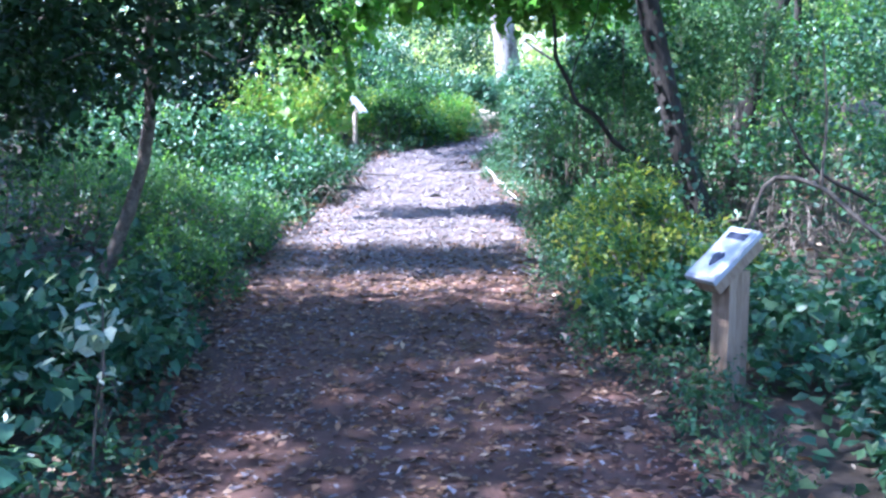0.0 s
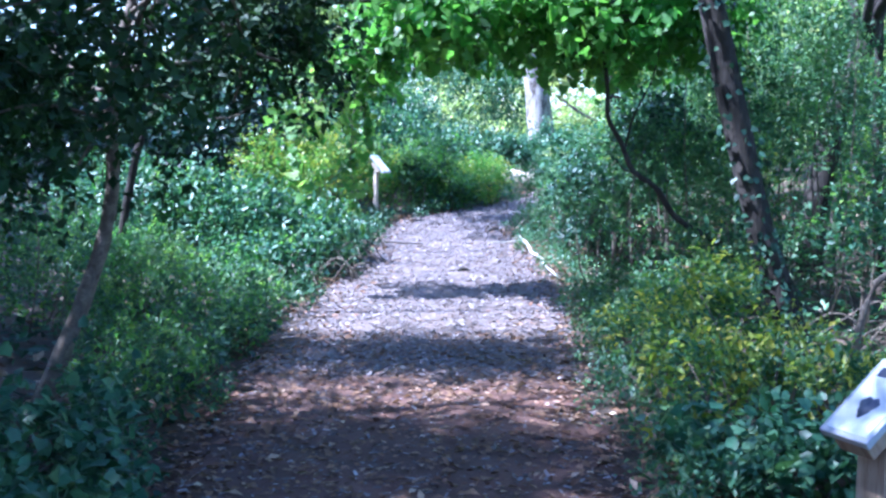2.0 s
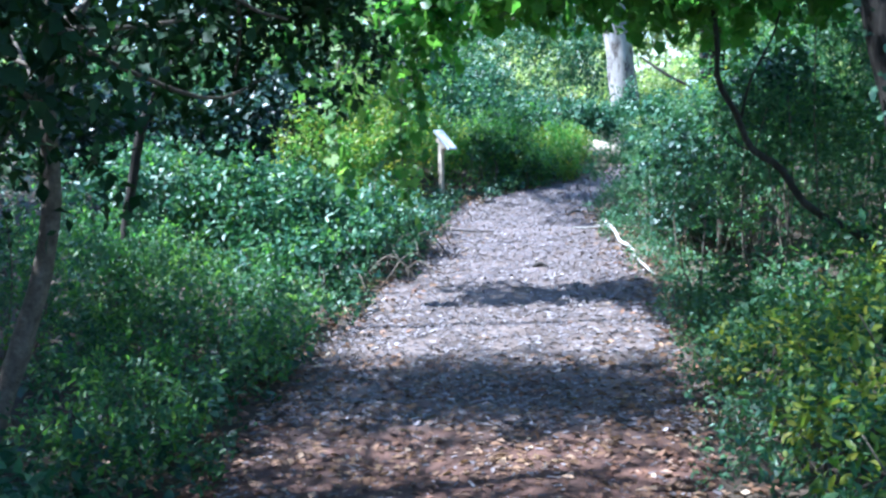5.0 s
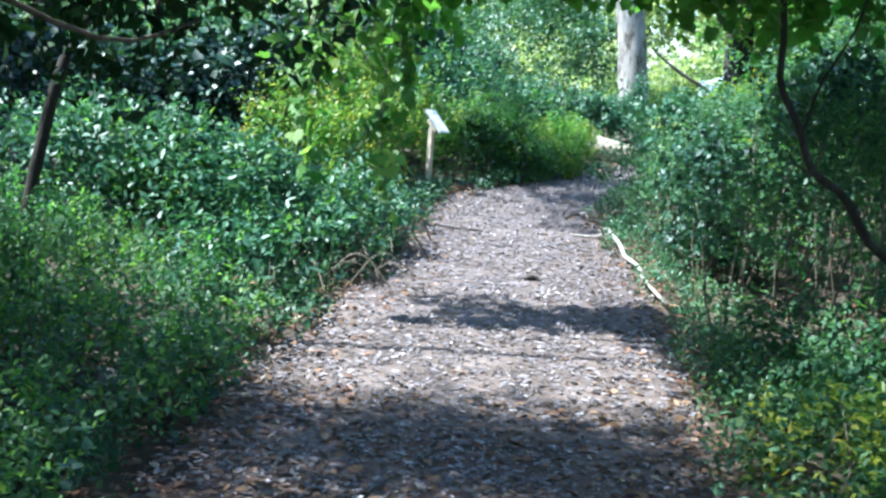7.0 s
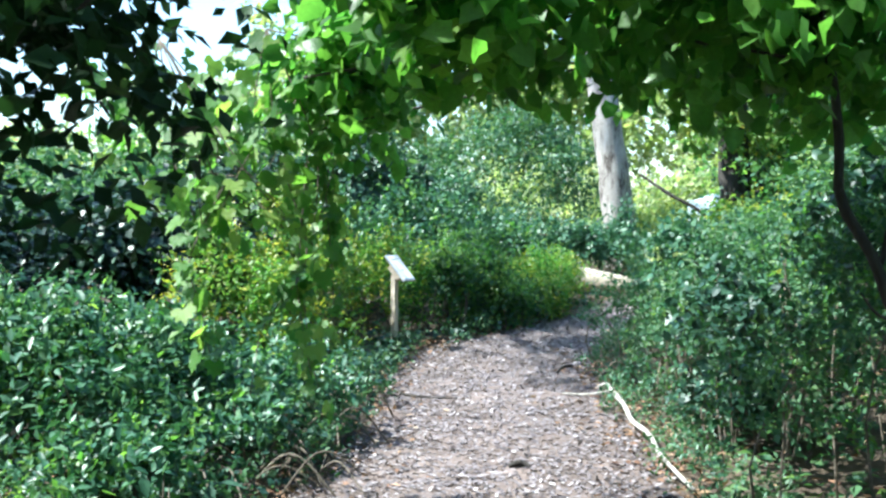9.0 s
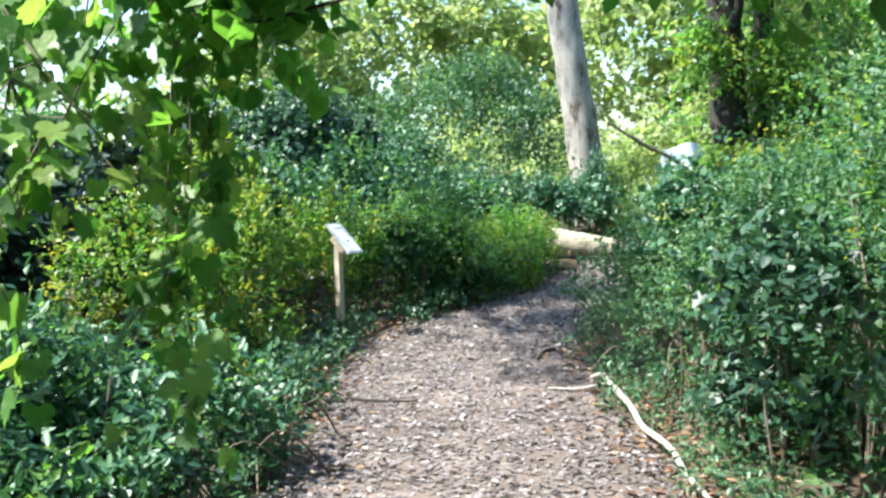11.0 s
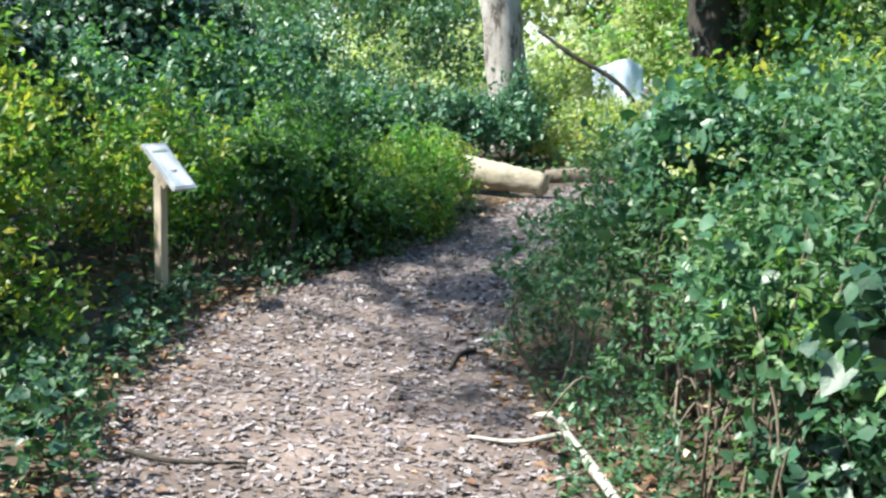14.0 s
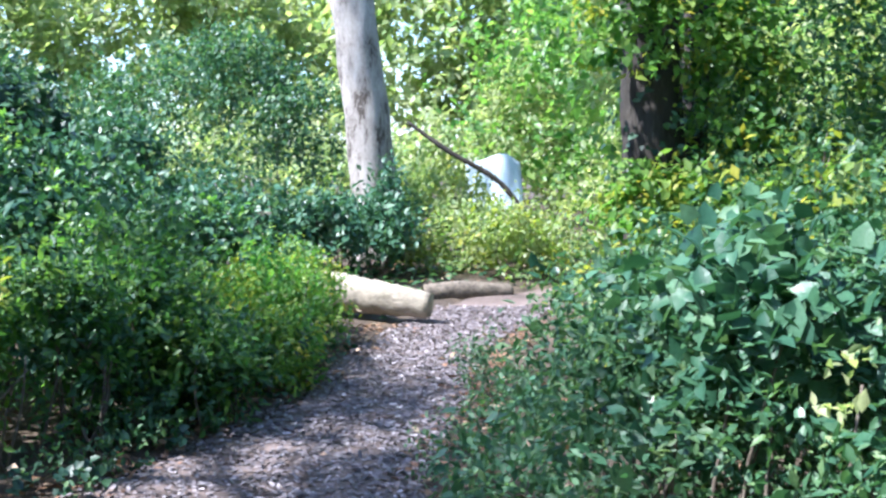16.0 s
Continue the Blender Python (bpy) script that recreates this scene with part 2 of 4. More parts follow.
def sprig_leaves(lumps, sprigs, per, size, spread=1.0, droop=0.0, shell=0.45, under=False):
    """Leaves set in sprigs over the outer shell of a union of lumps (x, y, z, rx, ry, rz)."""
    lumps = np.array(lumps, float)
    area = (lumps[:, 3] * lumps[:, 4] + lumps[:, 3] * lumps[:, 5] + lumps[:, 4] * lumps[:, 5])
    pick = rng.choice(len(lumps), sprigs, p=area / area.sum())
    d = unit(rng.normal(size=(sprigs, 3)))
    if not under:
        d[:, 2] = np.where(d[:, 2] < -0.35, -d[:, 2], d[:, 2])
    L = lumps[pick]
    ph = L[:, :3].sum(1)
    bump = 1 + 0.13 * np.sin(5 * d[:, 0] + ph) * np.sin(6 * d[:, 1] + 2 * ph) + 0.12 * np.sin(11 * d[:, 2] + 9 * d[:, 0] + ph) + 0.07 * np.sin(17 * d[:, 1] + 3 * ph)
    r = (1 - shell * rng.random(sprigs) ** 1.8) * (1 + 1.5 * (bump - 1))
    r = np.where(rng.random(sprigs) < 0.1, r * (1.06 + 0.26 * rng.random(sprigs)), r)
    c = L[:, :3] + d * L[:, 3:] * r[:, None]
    out = unit(d / L[:, 3:])
    axis = unit(out * 0.8 + rng.normal(size=(sprigs, 3)) * 0.5 + np.array([0, 0, 0.35 - droop]))
    length = size * (2.0 + 2.5 * rng.random(sprigs)) * spread
    u = (np.arange(per) + 0.5) / per
    u = np.broadcast_to(u, (sprigs, per)) + rng.normal(size=(sprigs, per)) * 0.06
    pos = c[:, None] + axis[:, None] * (length[:, None] * (u - 0.5))[..., None] + rng.normal(size=(sprigs, per, 3)) * size * 0.35
    along = axis[:, None] * 0.5 + rng.normal(size=(sprigs, per, 3)) * 0.75 + np.array([0, 0, -0.1 - droop])
    up = out[:, None] * 0.5 + np.array([0, 0, 0.75]) + rng.normal(size=(sprigs, per, 3)) * 0.4
    sz = size * (0.6 + 0.7 * rng.random((sprigs, per))) * (1.1 - 0.4 * u)
    tone = np.clip(rng.random(sprigs)[:, None] * 0.6 + rng.random((sprigs, per)) * 0.45 - 0.02, 0, 1)
    pos, along, up, sz, tone = pos.reshape(-1, 3), along.reshape(-1, 3), up.reshape(-1, 3), sz.ravel(), tone.ravel()
    ok = keep_clear(pos)
    return pos[ok], along[ok], up[ok], sz[ok], tone[ok]


def leaf_mesh(name, pos, along, up, sz, tone, mat, shape):
    v, f, k = leaves_arrays(pos, along, up, sz, shape)
    return mesh_from(name, v, f, [mat], np.repeat(tone, k))


def tube_arrays(points, radii, sides=7, wobble=0.0):
    """A tapered, slightly knotty tube along points."""
    P = np.array(points, float)
    n = len(P)
    T = unit(np.gradient(P, axis=0))
    ref = np.where(np.abs(T[:, 2:3]) > 0.9, np.array([[1.0, 0, 0]]), np.array([[0, 0, 1.0]]))
    A = unit(np.cross(T, ref))
    B = np.cross(T, A)
    a = np.arange(sides) * 2 * math.pi / sides
    R = np.interp(np.arange(n), np.linspace(0, n - 1, len(radii)), radii)[:, None] * (1 + wobble * rng.normal(size=(n, sides)))
    v = P[:, None] + R[..., None] * (np.cos(a)[None, :, None] * A[:, None] + np.sin(a)[None, :, None] * B[:, None])
    i, j = np.meshgrid(np.arange(n - 1), np.arange(sides), indexing="ij")
    j2 = (j + 1) % sides
    f = np.stack([i * sides + j, i * sides + j2, (i + 1) * sides + j2, (i + 1) * sides + j], -1).reshape(-1, 4)
    v = np.vstack([v.reshape(-1, 3), P[:1], P[-1:]])
    b0, b1 = n * sides, n * sides + 1
    s = np.arange(sides)
    s2 = (s + 1) % sides
    caps = np.vstack([np.stack([s2, s, np.full(sides, b0), np.full(sides, b0)], -1), np.stack([(n - 1) * sides + s, (n - 1) * sides + s2, np.full(sides, b1), np.full(sides, b1)], -1)])
    tri = np.vstack([f[:, [0, 1, 2]], f[:, [0, 2, 3]], caps[:, :3]])
    return v, tri


def smooth_line(points, n):
    """A smooth curve through a few points."""
    P = np.array(points, float)
    t = np.linspace(0, len(P) - 1, n)
    Q = np.vstack([2 * P[0] - P[1], P, 2 * P[-1] - P[-2]])
    i = np.minimum(t.astype(int), len(P) - 2)
    u = (t - i)[:, None]
    a, b, c, d = Q[i], Q[i + 1], Q[i + 2], Q[i + 3]
    return 0.5 * (2 * b + (c - a) * u + (2 * a - 5 * b + 4 * c - d) * u ** 2 + (3 * b - a - 3 * c + d) * u ** 3)


def join_arrays(parts):
    vs, fs, o = [], [], 0
    for v, f in parts:
        vs.append(v)
        fs.append(f + o)
        o += len(v)
    return np.vstack(vs), np.vstack(fs)


def part(name, mesh, parent, label="", kind=""):
    ob = new(name, mesh)
    ob.parent = parent
    ob.matrix_parent_inverse = parent.matrix_basis.inverted()
    return tagged(ob, label, kind=kind)


def thing(name, x, y, label, category, group="", z=None):
    ob = new(name)
    ob.empty_display_size = 0.2
    ob.matrix_basis = pose(x, y, float(height(x, y)) if z is None else z)
    return tagged(ob, label, category, group)


def clumped(lumps):
    """Breaks large lumps up into a core and smaller clumps on its upper side."""
    out = []
    for L in lumps:
        c, r = np.array(L[:3]), np.array(L[3:])
        if min(r[0], r[1]) < 0.3:
            out.append(tuple(L))
            continue
        out.append((*c, *(r * 0.74)))
        for _ in range(11):
            d = unit(rng.normal(size=3))
            d[2] = abs(d[2]) * 0.95 - 0.1
            out.append((*(c + d * r * 0.8), *(r * (0.2 + 0.19 * rng.random()))))
    return out


def stem_arrays(lumps, count, r=0.008):
    """Stems that rise from the ground into the lumps."""
    parts = []
    for _ in range(count):
        L = lumps[rng.integers(len(lumps))]
        d = unit(rng.normal(size=3))
        tip = np.array(L[:3]) + d * np.array(L[3:]) * 0.9
        bx, by = L[0] + d[0] * L[3] * 0.35, L[1] + d[1] * L[4] * 0.35
        base = np.array([bx, by, float(height(bx, by)) - 0.03])
        tip[2] = max(tip[2], base[2] + 0.15)
        mid = (base + tip) / 2 + np.array([*(rng.normal(size=2) * 0.08), 0.12 * L[5]])
        if not keep_clear(np.array([tip, mid])).all():
            continue
        parts.append(tube_arrays(smooth_line([base, mid, tip], 7), [r, r * 0.4], 5))
    return join_arrays(parts)


def bush(name, label, lumps, sprigs, per, size, mat, shape="oval", stems=25, extra=None, droop=0.0, category="bush", group="", shell=0.45):
    """A bush: stems from the ground and foliage in sprigs; extra: (share, size, material, shape) of a second kind of leaf."""
    x, y = lumps[0][0], lumps[0][1]
    lumps = clumped(lumps)
    ob = thing(name, x, y, label, category, group)
    if stems:
        v, f = stem_arrays(lumps, stems)
        part("stems", mesh_from("stems", v, f, [TWIG], smooth=True), ob, kind="stuff")
    part("foliage", leaf_mesh("foliage", *sprig_leaves(lumps, sprigs, per, size, droop=droop, shell=shell), mat, shape), ob, kind="stuff")
    if extra:
        share, s2, m2, sh2 = extra
        part("mixed_foliage", leaf_mesh("mixed_foliage", *sprig_leaves(lumps, int(sprigs * share), per, s2, droop=droop, shell=0.2), m2, sh2), ob, kind="stuff")
    return ob


def tree(label, stems, crown, sprigs, per, size, mat, bark=BARK, group="", sides=9, shape="oval", droop=0.1, name="tree", limbs=8, ivy=0):
    """A tree: tapered trunk and limbs, and a crown of leaves in sprigs. stems: (points, radii)."""
    base = stems[0][0][0]
    ob = thing(name, base[0], base[1], label, "tree", group)
    for i, (pts, radii) in enumerate(stems):
        v, f = tube_arrays(smooth_line(pts, 26), radii, sides, 0.05)
        part("trunk" if i == 0 else "limb", mesh_from("trunk", v, f, [bark], smooth=True), ob)
    if crown:
        top = np.array(stems[0][0][-1])
        tubes = []
        for i in range(limbs):
            L = crown[i % len(crown)]
            d = unit(rng.normal(size=3))
            tip = np.array(L[:3]) + d * np.array(L[3:]) * 0.85
            start = np.array(smooth_line(stems[0][0], 26)[int(rng.integers(16, 26))])
            mid = (start + tip) / 2 + rng.normal(size=3) * 0.12
            if keep_clear(np.array([tip, mid])).all():
                tubes.append(tube_arrays(smooth_line([start, mid, tip], 9), [stems[0][1][-1] * 0.6, 0.006], 6))
        if tubes:
            v, f = join_arrays(tubes)
            part("branches", mesh_from("branches", v, f, [bark], smooth=True), ob, kind="stuff")
        part("foliage", leaf_mesh("foliage", *sprig_leaves(crown, sprigs, per, size, droop=droop, shell=0.8, under=True), mat, shape), ob, kind="stuff")
    if ivy:
        line = smooth_line(stems[0][0], 60)
        k = rng.integers(0, 50, ivy)
        rad = stems[0][1][0]
        off = unit(rng.normal(size=(ivy, 3)) * np.array([1, 1, 0.2]))
        pos = line[k] + off * (rad * (1.0 + 0.5 * rng.random((ivy, 1))))
        part("climbing_ivy", leaf_mesh("climbing_ivy", pos, off * 0.3 + np.array([0, 0, -0.6]) + rng.normal(size=(ivy, 3)) * 0.5, off + np.array([0, 0, 0.4]), 0.03 + 0.03 * rng.random(ivy), rng.random(ivy), IVY, "heart"), ob, kind="stuff")
    return ob


def box_arrays(x0, y0, z0, x1, y1, z1):
    v = np.array([(x0, y0, z0), (x1, y0, z0), (x1, y1, z0), (x0, y1, z0), (x0, y0, z1), (x1, y0, z1), (x1, y1, z1), (x0, y1, z1)], float)
    return v, [(0, 3, 2, 1), (4, 5, 6, 7), (0, 1, 5, 4), (1, 2, 6, 5), (2, 3, 7, 6), (3, 0, 4, 7)]


def bevel_box(name, size, mat, bevel=0.006, cuts=0):
    """A box with worn, rounded edges, centred on its base."""
    bm = bmesh.new()
    v, f = box_arrays(-size[0] / 2, -size[1] / 2, 0, size[0] / 2, size[1] / 2, size[2])
    vs = [bm.verts.new(p) for p in v]
    for q in f:
        bm.faces.new([vs[i] for i in q])
    bmesh.ops.bevel(bm, geom=list(bm.edges), offset=bevel, segments=2, affect="EDGES", profile=0.6)
    me = bpy.data.meshes.new(name)
    bm.to_mesh(me)
    bm.free()
    me.materials.append(mat)
    return me


# ---- ground and path ----
def spaced(a, b, near, far):
    core = np.arange(a, b + near / 2, near)
    out = np.array([b + far * (1.6 ** i - 1) + near for i in range(1, 14)])
    return np.concatenate([(a - (out - b))[::-1], core, out])


gx, gy = spaced(-6, 7, 0.18, 1.0), spaced(-4, 30, 0.2, 1.0)
X, Y = np.meshgrid(gx, gy)
Z = height(X, Y) - 0.015 + 0.012 * np.sin(X * 9 + Y * 4) * np.sin(Y * 7)
inside = (X > left_edge(Y) - 0.05) & (X < right_edge(Y) + 0.05) & (Y < 25)
Z = np.where(inside, height(X, Y) - 0.05, Z)
nx, ny = len(gx), len(gy)
I, J = np.meshgrid(np.arange(ny - 1), np.arange(nx - 1), indexing="ij")
quads = np.stack([I * nx + J, I * nx + J + 1, (I + 1) * nx + J + 1, (I + 1) * nx + J], -1).reshape(-1, 4)
ground = new("ground", mesh_from("ground", np.stack([X, Y, Z], -1).reshape(-1, 3), quads, [SOIL], smooth=True))
tagged(ground, "dark brown woodland soil under the undergrowth", "ground", kind="structure")

py = np.arange(-6, 25, 0.07)
pu = np.linspace(-0.08, 1.08, 44)
PY, PU = np.meshgrid(py, pu, indexing="ij")
lx = left_edge(PY) + 0.07 * np.sin(PY * 3.1) + 0.04 * np.sin(PY * 8.3)
rx = right_edge(PY) + 0.06 * np.sin(PY * 2.7 + 1) + 0.04 * np.sin(PY * 9.1)
PX = lx + (rx - lx) * PU
PZ = height(PX, PY) + 0.006 + 0.008 * np.sin(PX * 11 + PY * 5) * np.sin(PY * 9 - PX * 4) - 0.05 * np.clip(np.abs(PU - 0.5) - 0.5, 0, 1) / 0.08
n0, n1 = PX.shape
I, J = np.meshgrid(np.arange(n0 - 1), np.arange(n1 - 1), indexing="ij")
quads = np.stack([I * n1 + J, I * n1 + J + 1, (I + 1) * n1 + J + 1, (I + 1) * n1 + J], -1).reshape(-1, 4)
path = new("path", mesh_from("path", np.stack([PX, PY, PZ], -1).reshape(-1, 3), quads, [PATHSOIL], smooth=True))
tagged(path, "trodden grey-brown earth path strewn with wood chips", "path", kind="structure")


def strew(name, label, category, n, y0, y1, size, mat, shape, spill=0.1, edge=False, lift=0.012, flat=0.25):
    y = y0 + (y1 - y0) * rng.random(n)
    u = rng.random(n)
    if edge:
        u = np.where(rng.random(n) < 0.5, np.abs(rng.normal(size=n)) * 0.12, 1 - np.abs(rng.normal(size=n)) * 0.12)
    l, r = left_edge(y) - spill, right_edge(y) + spill
    x = l + (r - l) * u
    pos = np.stack([x, y, height(x, y) + lift * (0.6 + rng.random(n))], -1)
    along = np.stack([*rng.normal(size=(2, n)), rng.normal(size=n) * 0.15], -1)
    up = np.stack([*(rng.normal(size=(2, n)) * flat), np.ones(n)], -1)
    ob = new(name, leaf_mesh(name, pos, along, up, size * (0.5 + rng.random(n)), np.clip(rng.normal(size=n) * 0.2 + 0.43, 0, 1), mat, shape))
    return tagged(ob, label, category, kind="stuff")


strew("wood_chips", "scattered grey-brown wood chips on the path", "wood chips", 42000, 8.2, 22, 0.03, CHIP, "chip", flat=0.3)
strew("wood_chips", "dark broken wood chips on the shaded path", "wood chips", 5000, -1, 8.6, 0.03, CHIP, "chip")
strew("leaf_litter", "dry brown leaves lying along the path edges", "leaf litter", 7000, 0, 21, 0.05, DEAD, "oval", 0.35, True)
strew("fallen_leaves", "dry tan leaves fallen on the dark path", "fallen leaves", 9000, 0.5, 9.6, 0.042, DEAD, "oval", 0.1)
strew("fallen_leaves", "large pale leaves fallen on the path", "fallen leaves", 150, 1.5, 10, 0.06, DEAD, "oval", 0.0, flat=0.35)


def undergrowth(label, x0, x1, n, size, mat, shape):
    """Low leaves scattered over the woodland floor off the path."""
    y = -6 + 34 * rng.random(n)
    x = x0 + (x1 - x0) * rng.random(n)
    keep = (x < left_edge(y) - 0.3) | (x > right_edge(y) + 0.3)
    x, y = x[keep], y[keep]
    n = len(x)
    pos = np.stack([x, y, height(x, y) + 0.02 + 0.16 * rng.random(n) ** 2], -1)
    along = np.stack([*rng.normal(size=(2, n)), rng.normal(size=n) * 0.3], -1)
    up = np.stack([*(rng.normal(size=(2, n)) * 0.4), np.ones(n)], -1)
    ob = new("undergrowth", leaf_mesh("undergrowth", pos, along, up, size * (0.5 + rng.random(n)), rng.random(n), mat, shape))
    return tagged(ob, label, "undergrowth", kind="stuff")


undergrowth("low ivy covering the shaded woodland floor", -8, -1.5, 16000, 0.1, IVY, "oval")
undergrowth("low green plants covering the woodland floor", 0.9, 8.5, 15000, 0.1, GREEN, "oval")
undergrowth("dry brown leaves on the woodland floor", -8, 8.5, 16000, 0.06, DEAD, "oval")

# ---- left of the path ----
bush("ivy_patch", "low glossy dark ivy and nettles beside the path", [(-2.0, 3.6, 0.1, 0.9, 1.6, 0.55), (-1.75, 5.6, 0.1, 0.55, 1.0, 0.5), (-2.9, 4.4, 0.3, 0.9, 1.6, 0.8), (-1.55, 2.2, 0.05, 0.5, 1.0, 0.35), (-1.75, 4.6, 0.35, 0.4, 0.5, 0.4)], 1500, 7, 0.07, BRAMBLE, "heart", 30, (0.2, 0.06, GREEN, "leaflet"))
# Shade painted into the leaf colour; the last lump also blocks sun from the left.
bush("understorey_bush", "tall bush at the wood edge in shade-darkened leaves", [(-3.6, 5.5, 1.0, 1.1, 1.8, 1.3), (-3.4, 8.2, 0.9, 0.9, 1.4, 1.2), (-4.6, 7.0, 1.6, 1.2, 2.4, 1.6), (-3.0, 3.0, 0.8, 0.9, 1.3, 1.0), (-4.3, 9.2, 1.3, 1.0, 1.3, 1.3)], 2900, 7, 0.075, SHADE, "oval", 30)
bush("leafy_bush", "low bright green leafy shrub beside the path", [(-2.0, 8.7, 0.1, 0.7, 1.1, 0.5), (-2.4, 10.0, 0.15, 0.9, 1.0, 0.55), (-1.75, 7.4, 0.05, 0.45, 0.7, 0.42), (-3.2, 9.6, 0.2, 1.0, 1.4, 0.7)], 2100, 8, 0.044, GREEN, "leaflet", 40, (0.4, 0.045, FRESH, "leaflet"))
bush("bramble", "arching bramble mound with glossy blue-green leaves", [(-2.3, 12.3, 0.3, 1.0, 1.1, 0.72), (-1.75, 13.2, 0.25, 0.7, 1.0, 0.6), (-3.2, 12.6, 0.4, 1.2, 1.4, 0.85), (-2.0, 11.4, 0.15, 0.6, 0.6, 0.5)], 2200, 7, 0.085, BRAMBLE, "leaflet", 90, (0.18, 0.07, FRESH, "oval"), group="brambles")
bush("yellow_bush", "yellow-green shrub growing around the low sign", [(-1.98, 15.5, 0.4, 0.5, 0.9, 0.8), (-1.55, 17.3, 0.7, 0.55, 0.6, 0.85), (-2.3, 16.2, 0.9, 0.6, 1.2, 1.05), (-2.4, 14.9, 0.6, 0.6, 0.8, 0.85), (-1.85, 14.4, 0.15, 0.4, 0.6, 0.4)], 1500, 8, 0.06, FRESH, "leaflet", 60, (0.8, 0.06, YELLOW, "leaflet"))
# This mound's shade is painted by the darkened ivy colour.
bush("creeper_mound", "heart-leaved creeper mound behind the sign, leaves darkened as if in shade", [(-3.2, 16.2, 0.9, 1.0, 1.5, 1.15), (-3.0, 18.2, 0.9, 1.0, 1.2, 1.2), (-4.3, 15.0, 0.8, 1.2, 1.6, 1.1)], 1500, 7, 0.1, SHADED_IVY, "heart", 25)
bush("leafy_bush", "dense green bush overhanging the path bend", [(-0.7, 18.6, 0.65, 0.6, 0.8, 0.7), (-0.4, 18.1, 0.4, 0.5, 0.5, 0.5), (-1.05, 17.75, 0.6, 0.5, 0.5, 0.7)], 1300, 8, 0.06, GREEN, "leaflet", 40, (0.6, 0.065, FRESH, "leaflet"))
bush("leafy_bush", "yellow-green bush at the bend by the log", [(0.0, 19.6, 0.55, 0.5, 0.7, 0.62), (0.35, 20.5, 0.55, 0.45, 0.6, 0.55), (0.1, 19.0, 0.35, 0.4, 0.5, 0.45), (-0.3, 18.6, 0.3, 0.4, 0.4, 0.4)], 1300, 8, 0.055, FRESH, "leaflet", 40, (0.35, 0.055, YELLOW, "leaflet"))
bush("bramble", "glossy bramble bank above the path bend", [(-1.4, 19.5, 0.9, 0.8, 1.0, 0.95), (-2.1, 18.6, 0.95, 0.7, 0.8, 0.9), (-0.5, 20.5, 0.75, 0.7, 0.7, 0.75)], 1500, 7, 0.09, BRAMBLE, "oval", 50, (0.2, 0.07, FRESH, "oval"), group="brambles")
bush("ivy_mound", "tall dark ivy-smothered mound", [(-2.3, 21.3, 1.4, 0.95, 1.1, 1.5), (-3.4, 21.8, 1.1, 1.1, 1.2, 1.45)], 2100, 7, 0.085, IVY, "heart", 12, shell=0.3)
bush("bramble", "ridge of blue-green brambles below the pale trunk", [(-1.4, 22.6, 0.9, 1.2, 1.0, 1.15), (-0.1, 23.2, 0.8, 1.0, 0.9, 0.9), (0.9, 23.6, 0.7, 0.8, 0.8, 0.75), (1.3, 24.0, 0.9, 0.5, 0.5, 0.75)], 2100, 7, 0.095, BRAMBLE, "oval", 40, group="brambles")
bush("ivy_mound", "large creeper-draped mound in the clearing beyond", [(-0.6, 31, 1.8, 2.4, 2.0, 2.2), (-3.5, 30, 1.4, 1.8, 1.8, 1.8)], 2000, 7, 0.12, GREEN, "oval", 10, (0.3, 0.1, BRAMBLE, "oval"))

EDGE_L = [(float(left_edge(y)) - 0.22 - 0.1 * (k % 3), y, 0.02 + 0.033 * max(y - 9, 0), 0.24, 0.4, 0.15 if 15.4 < y < 17.0 else 0.16 + 0.05 * (k % 4)) for k, y in enumerate(np.arange(4, 20, 0.55))]
EDGE_R = [(float(right_edge(y)) + 0.22 + 0.1 * (k % 3), y, 0.02 + 0.033 * max(y - 9, 0), 0.24, 0.4, 0.14 + 0.05 * (k % 4)) for k, y in enumerate(np.arange(4, 19, 0.55))]
bush("edge_weeds", "low mixed weeds and ivy along the path edge", EDGE_L, 1700, 6, 0.042, GREEN, "leaflet", 0, (0.4, 0.05, IVY, "heart"), category="weeds")
bush("edge_weeds", "low green weeds spilling onto the path", EDGE_R, 1900, 6, 0.036, GREEN, "leaflet", 0, (0.4, 0.042, BRAMBLE, "leaflet"), category="weeds")

# ---- right of the path ----
bush("ivy_patch", "low shaded ivy and nettles around the sign post", [(1.8, 3.3, 0.0, 0.65, 1.5, 0.34), (2.3, 3.9, 0.0, 0.7, 1.2, 0.36), (2.05, 5.6, 0.1, 0.7, 1.2, 0.42), (2.8, 4.4, 0.1, 1.0, 1.6, 0.5), (1.2, 6.2, 0.05, 0.45, 0.5, 0.32)], 2100, 7, 0.07, BRAMBLE, "heart", 30, (0.15, 0.06, GREEN, "leaflet"))
bush("yellow_bush", "sunlit yellow-green shrub at the path edge", [(1.15, 7.2, 0.2, 0.35, 0.4, 0.4), (1.3, 7.9, 0.3, 0.4, 0.4, 0.5), (1.2, 8.9, 0.12, 0.4, 0.6, 0.38), (1.75, 7.4, 0.2, 0.4, 0.6, 0.4), (1.5, 8.3, 0.5, 0.25, 0.3, 0.4), (1.05, 6.7, 0.1, 0.25, 0.3, 0.25)], 700, 6, 0.055, GREEN, "leaflet", 60, (0.9, 0.055, YELLOW, "leaflet"), shell=0.8)
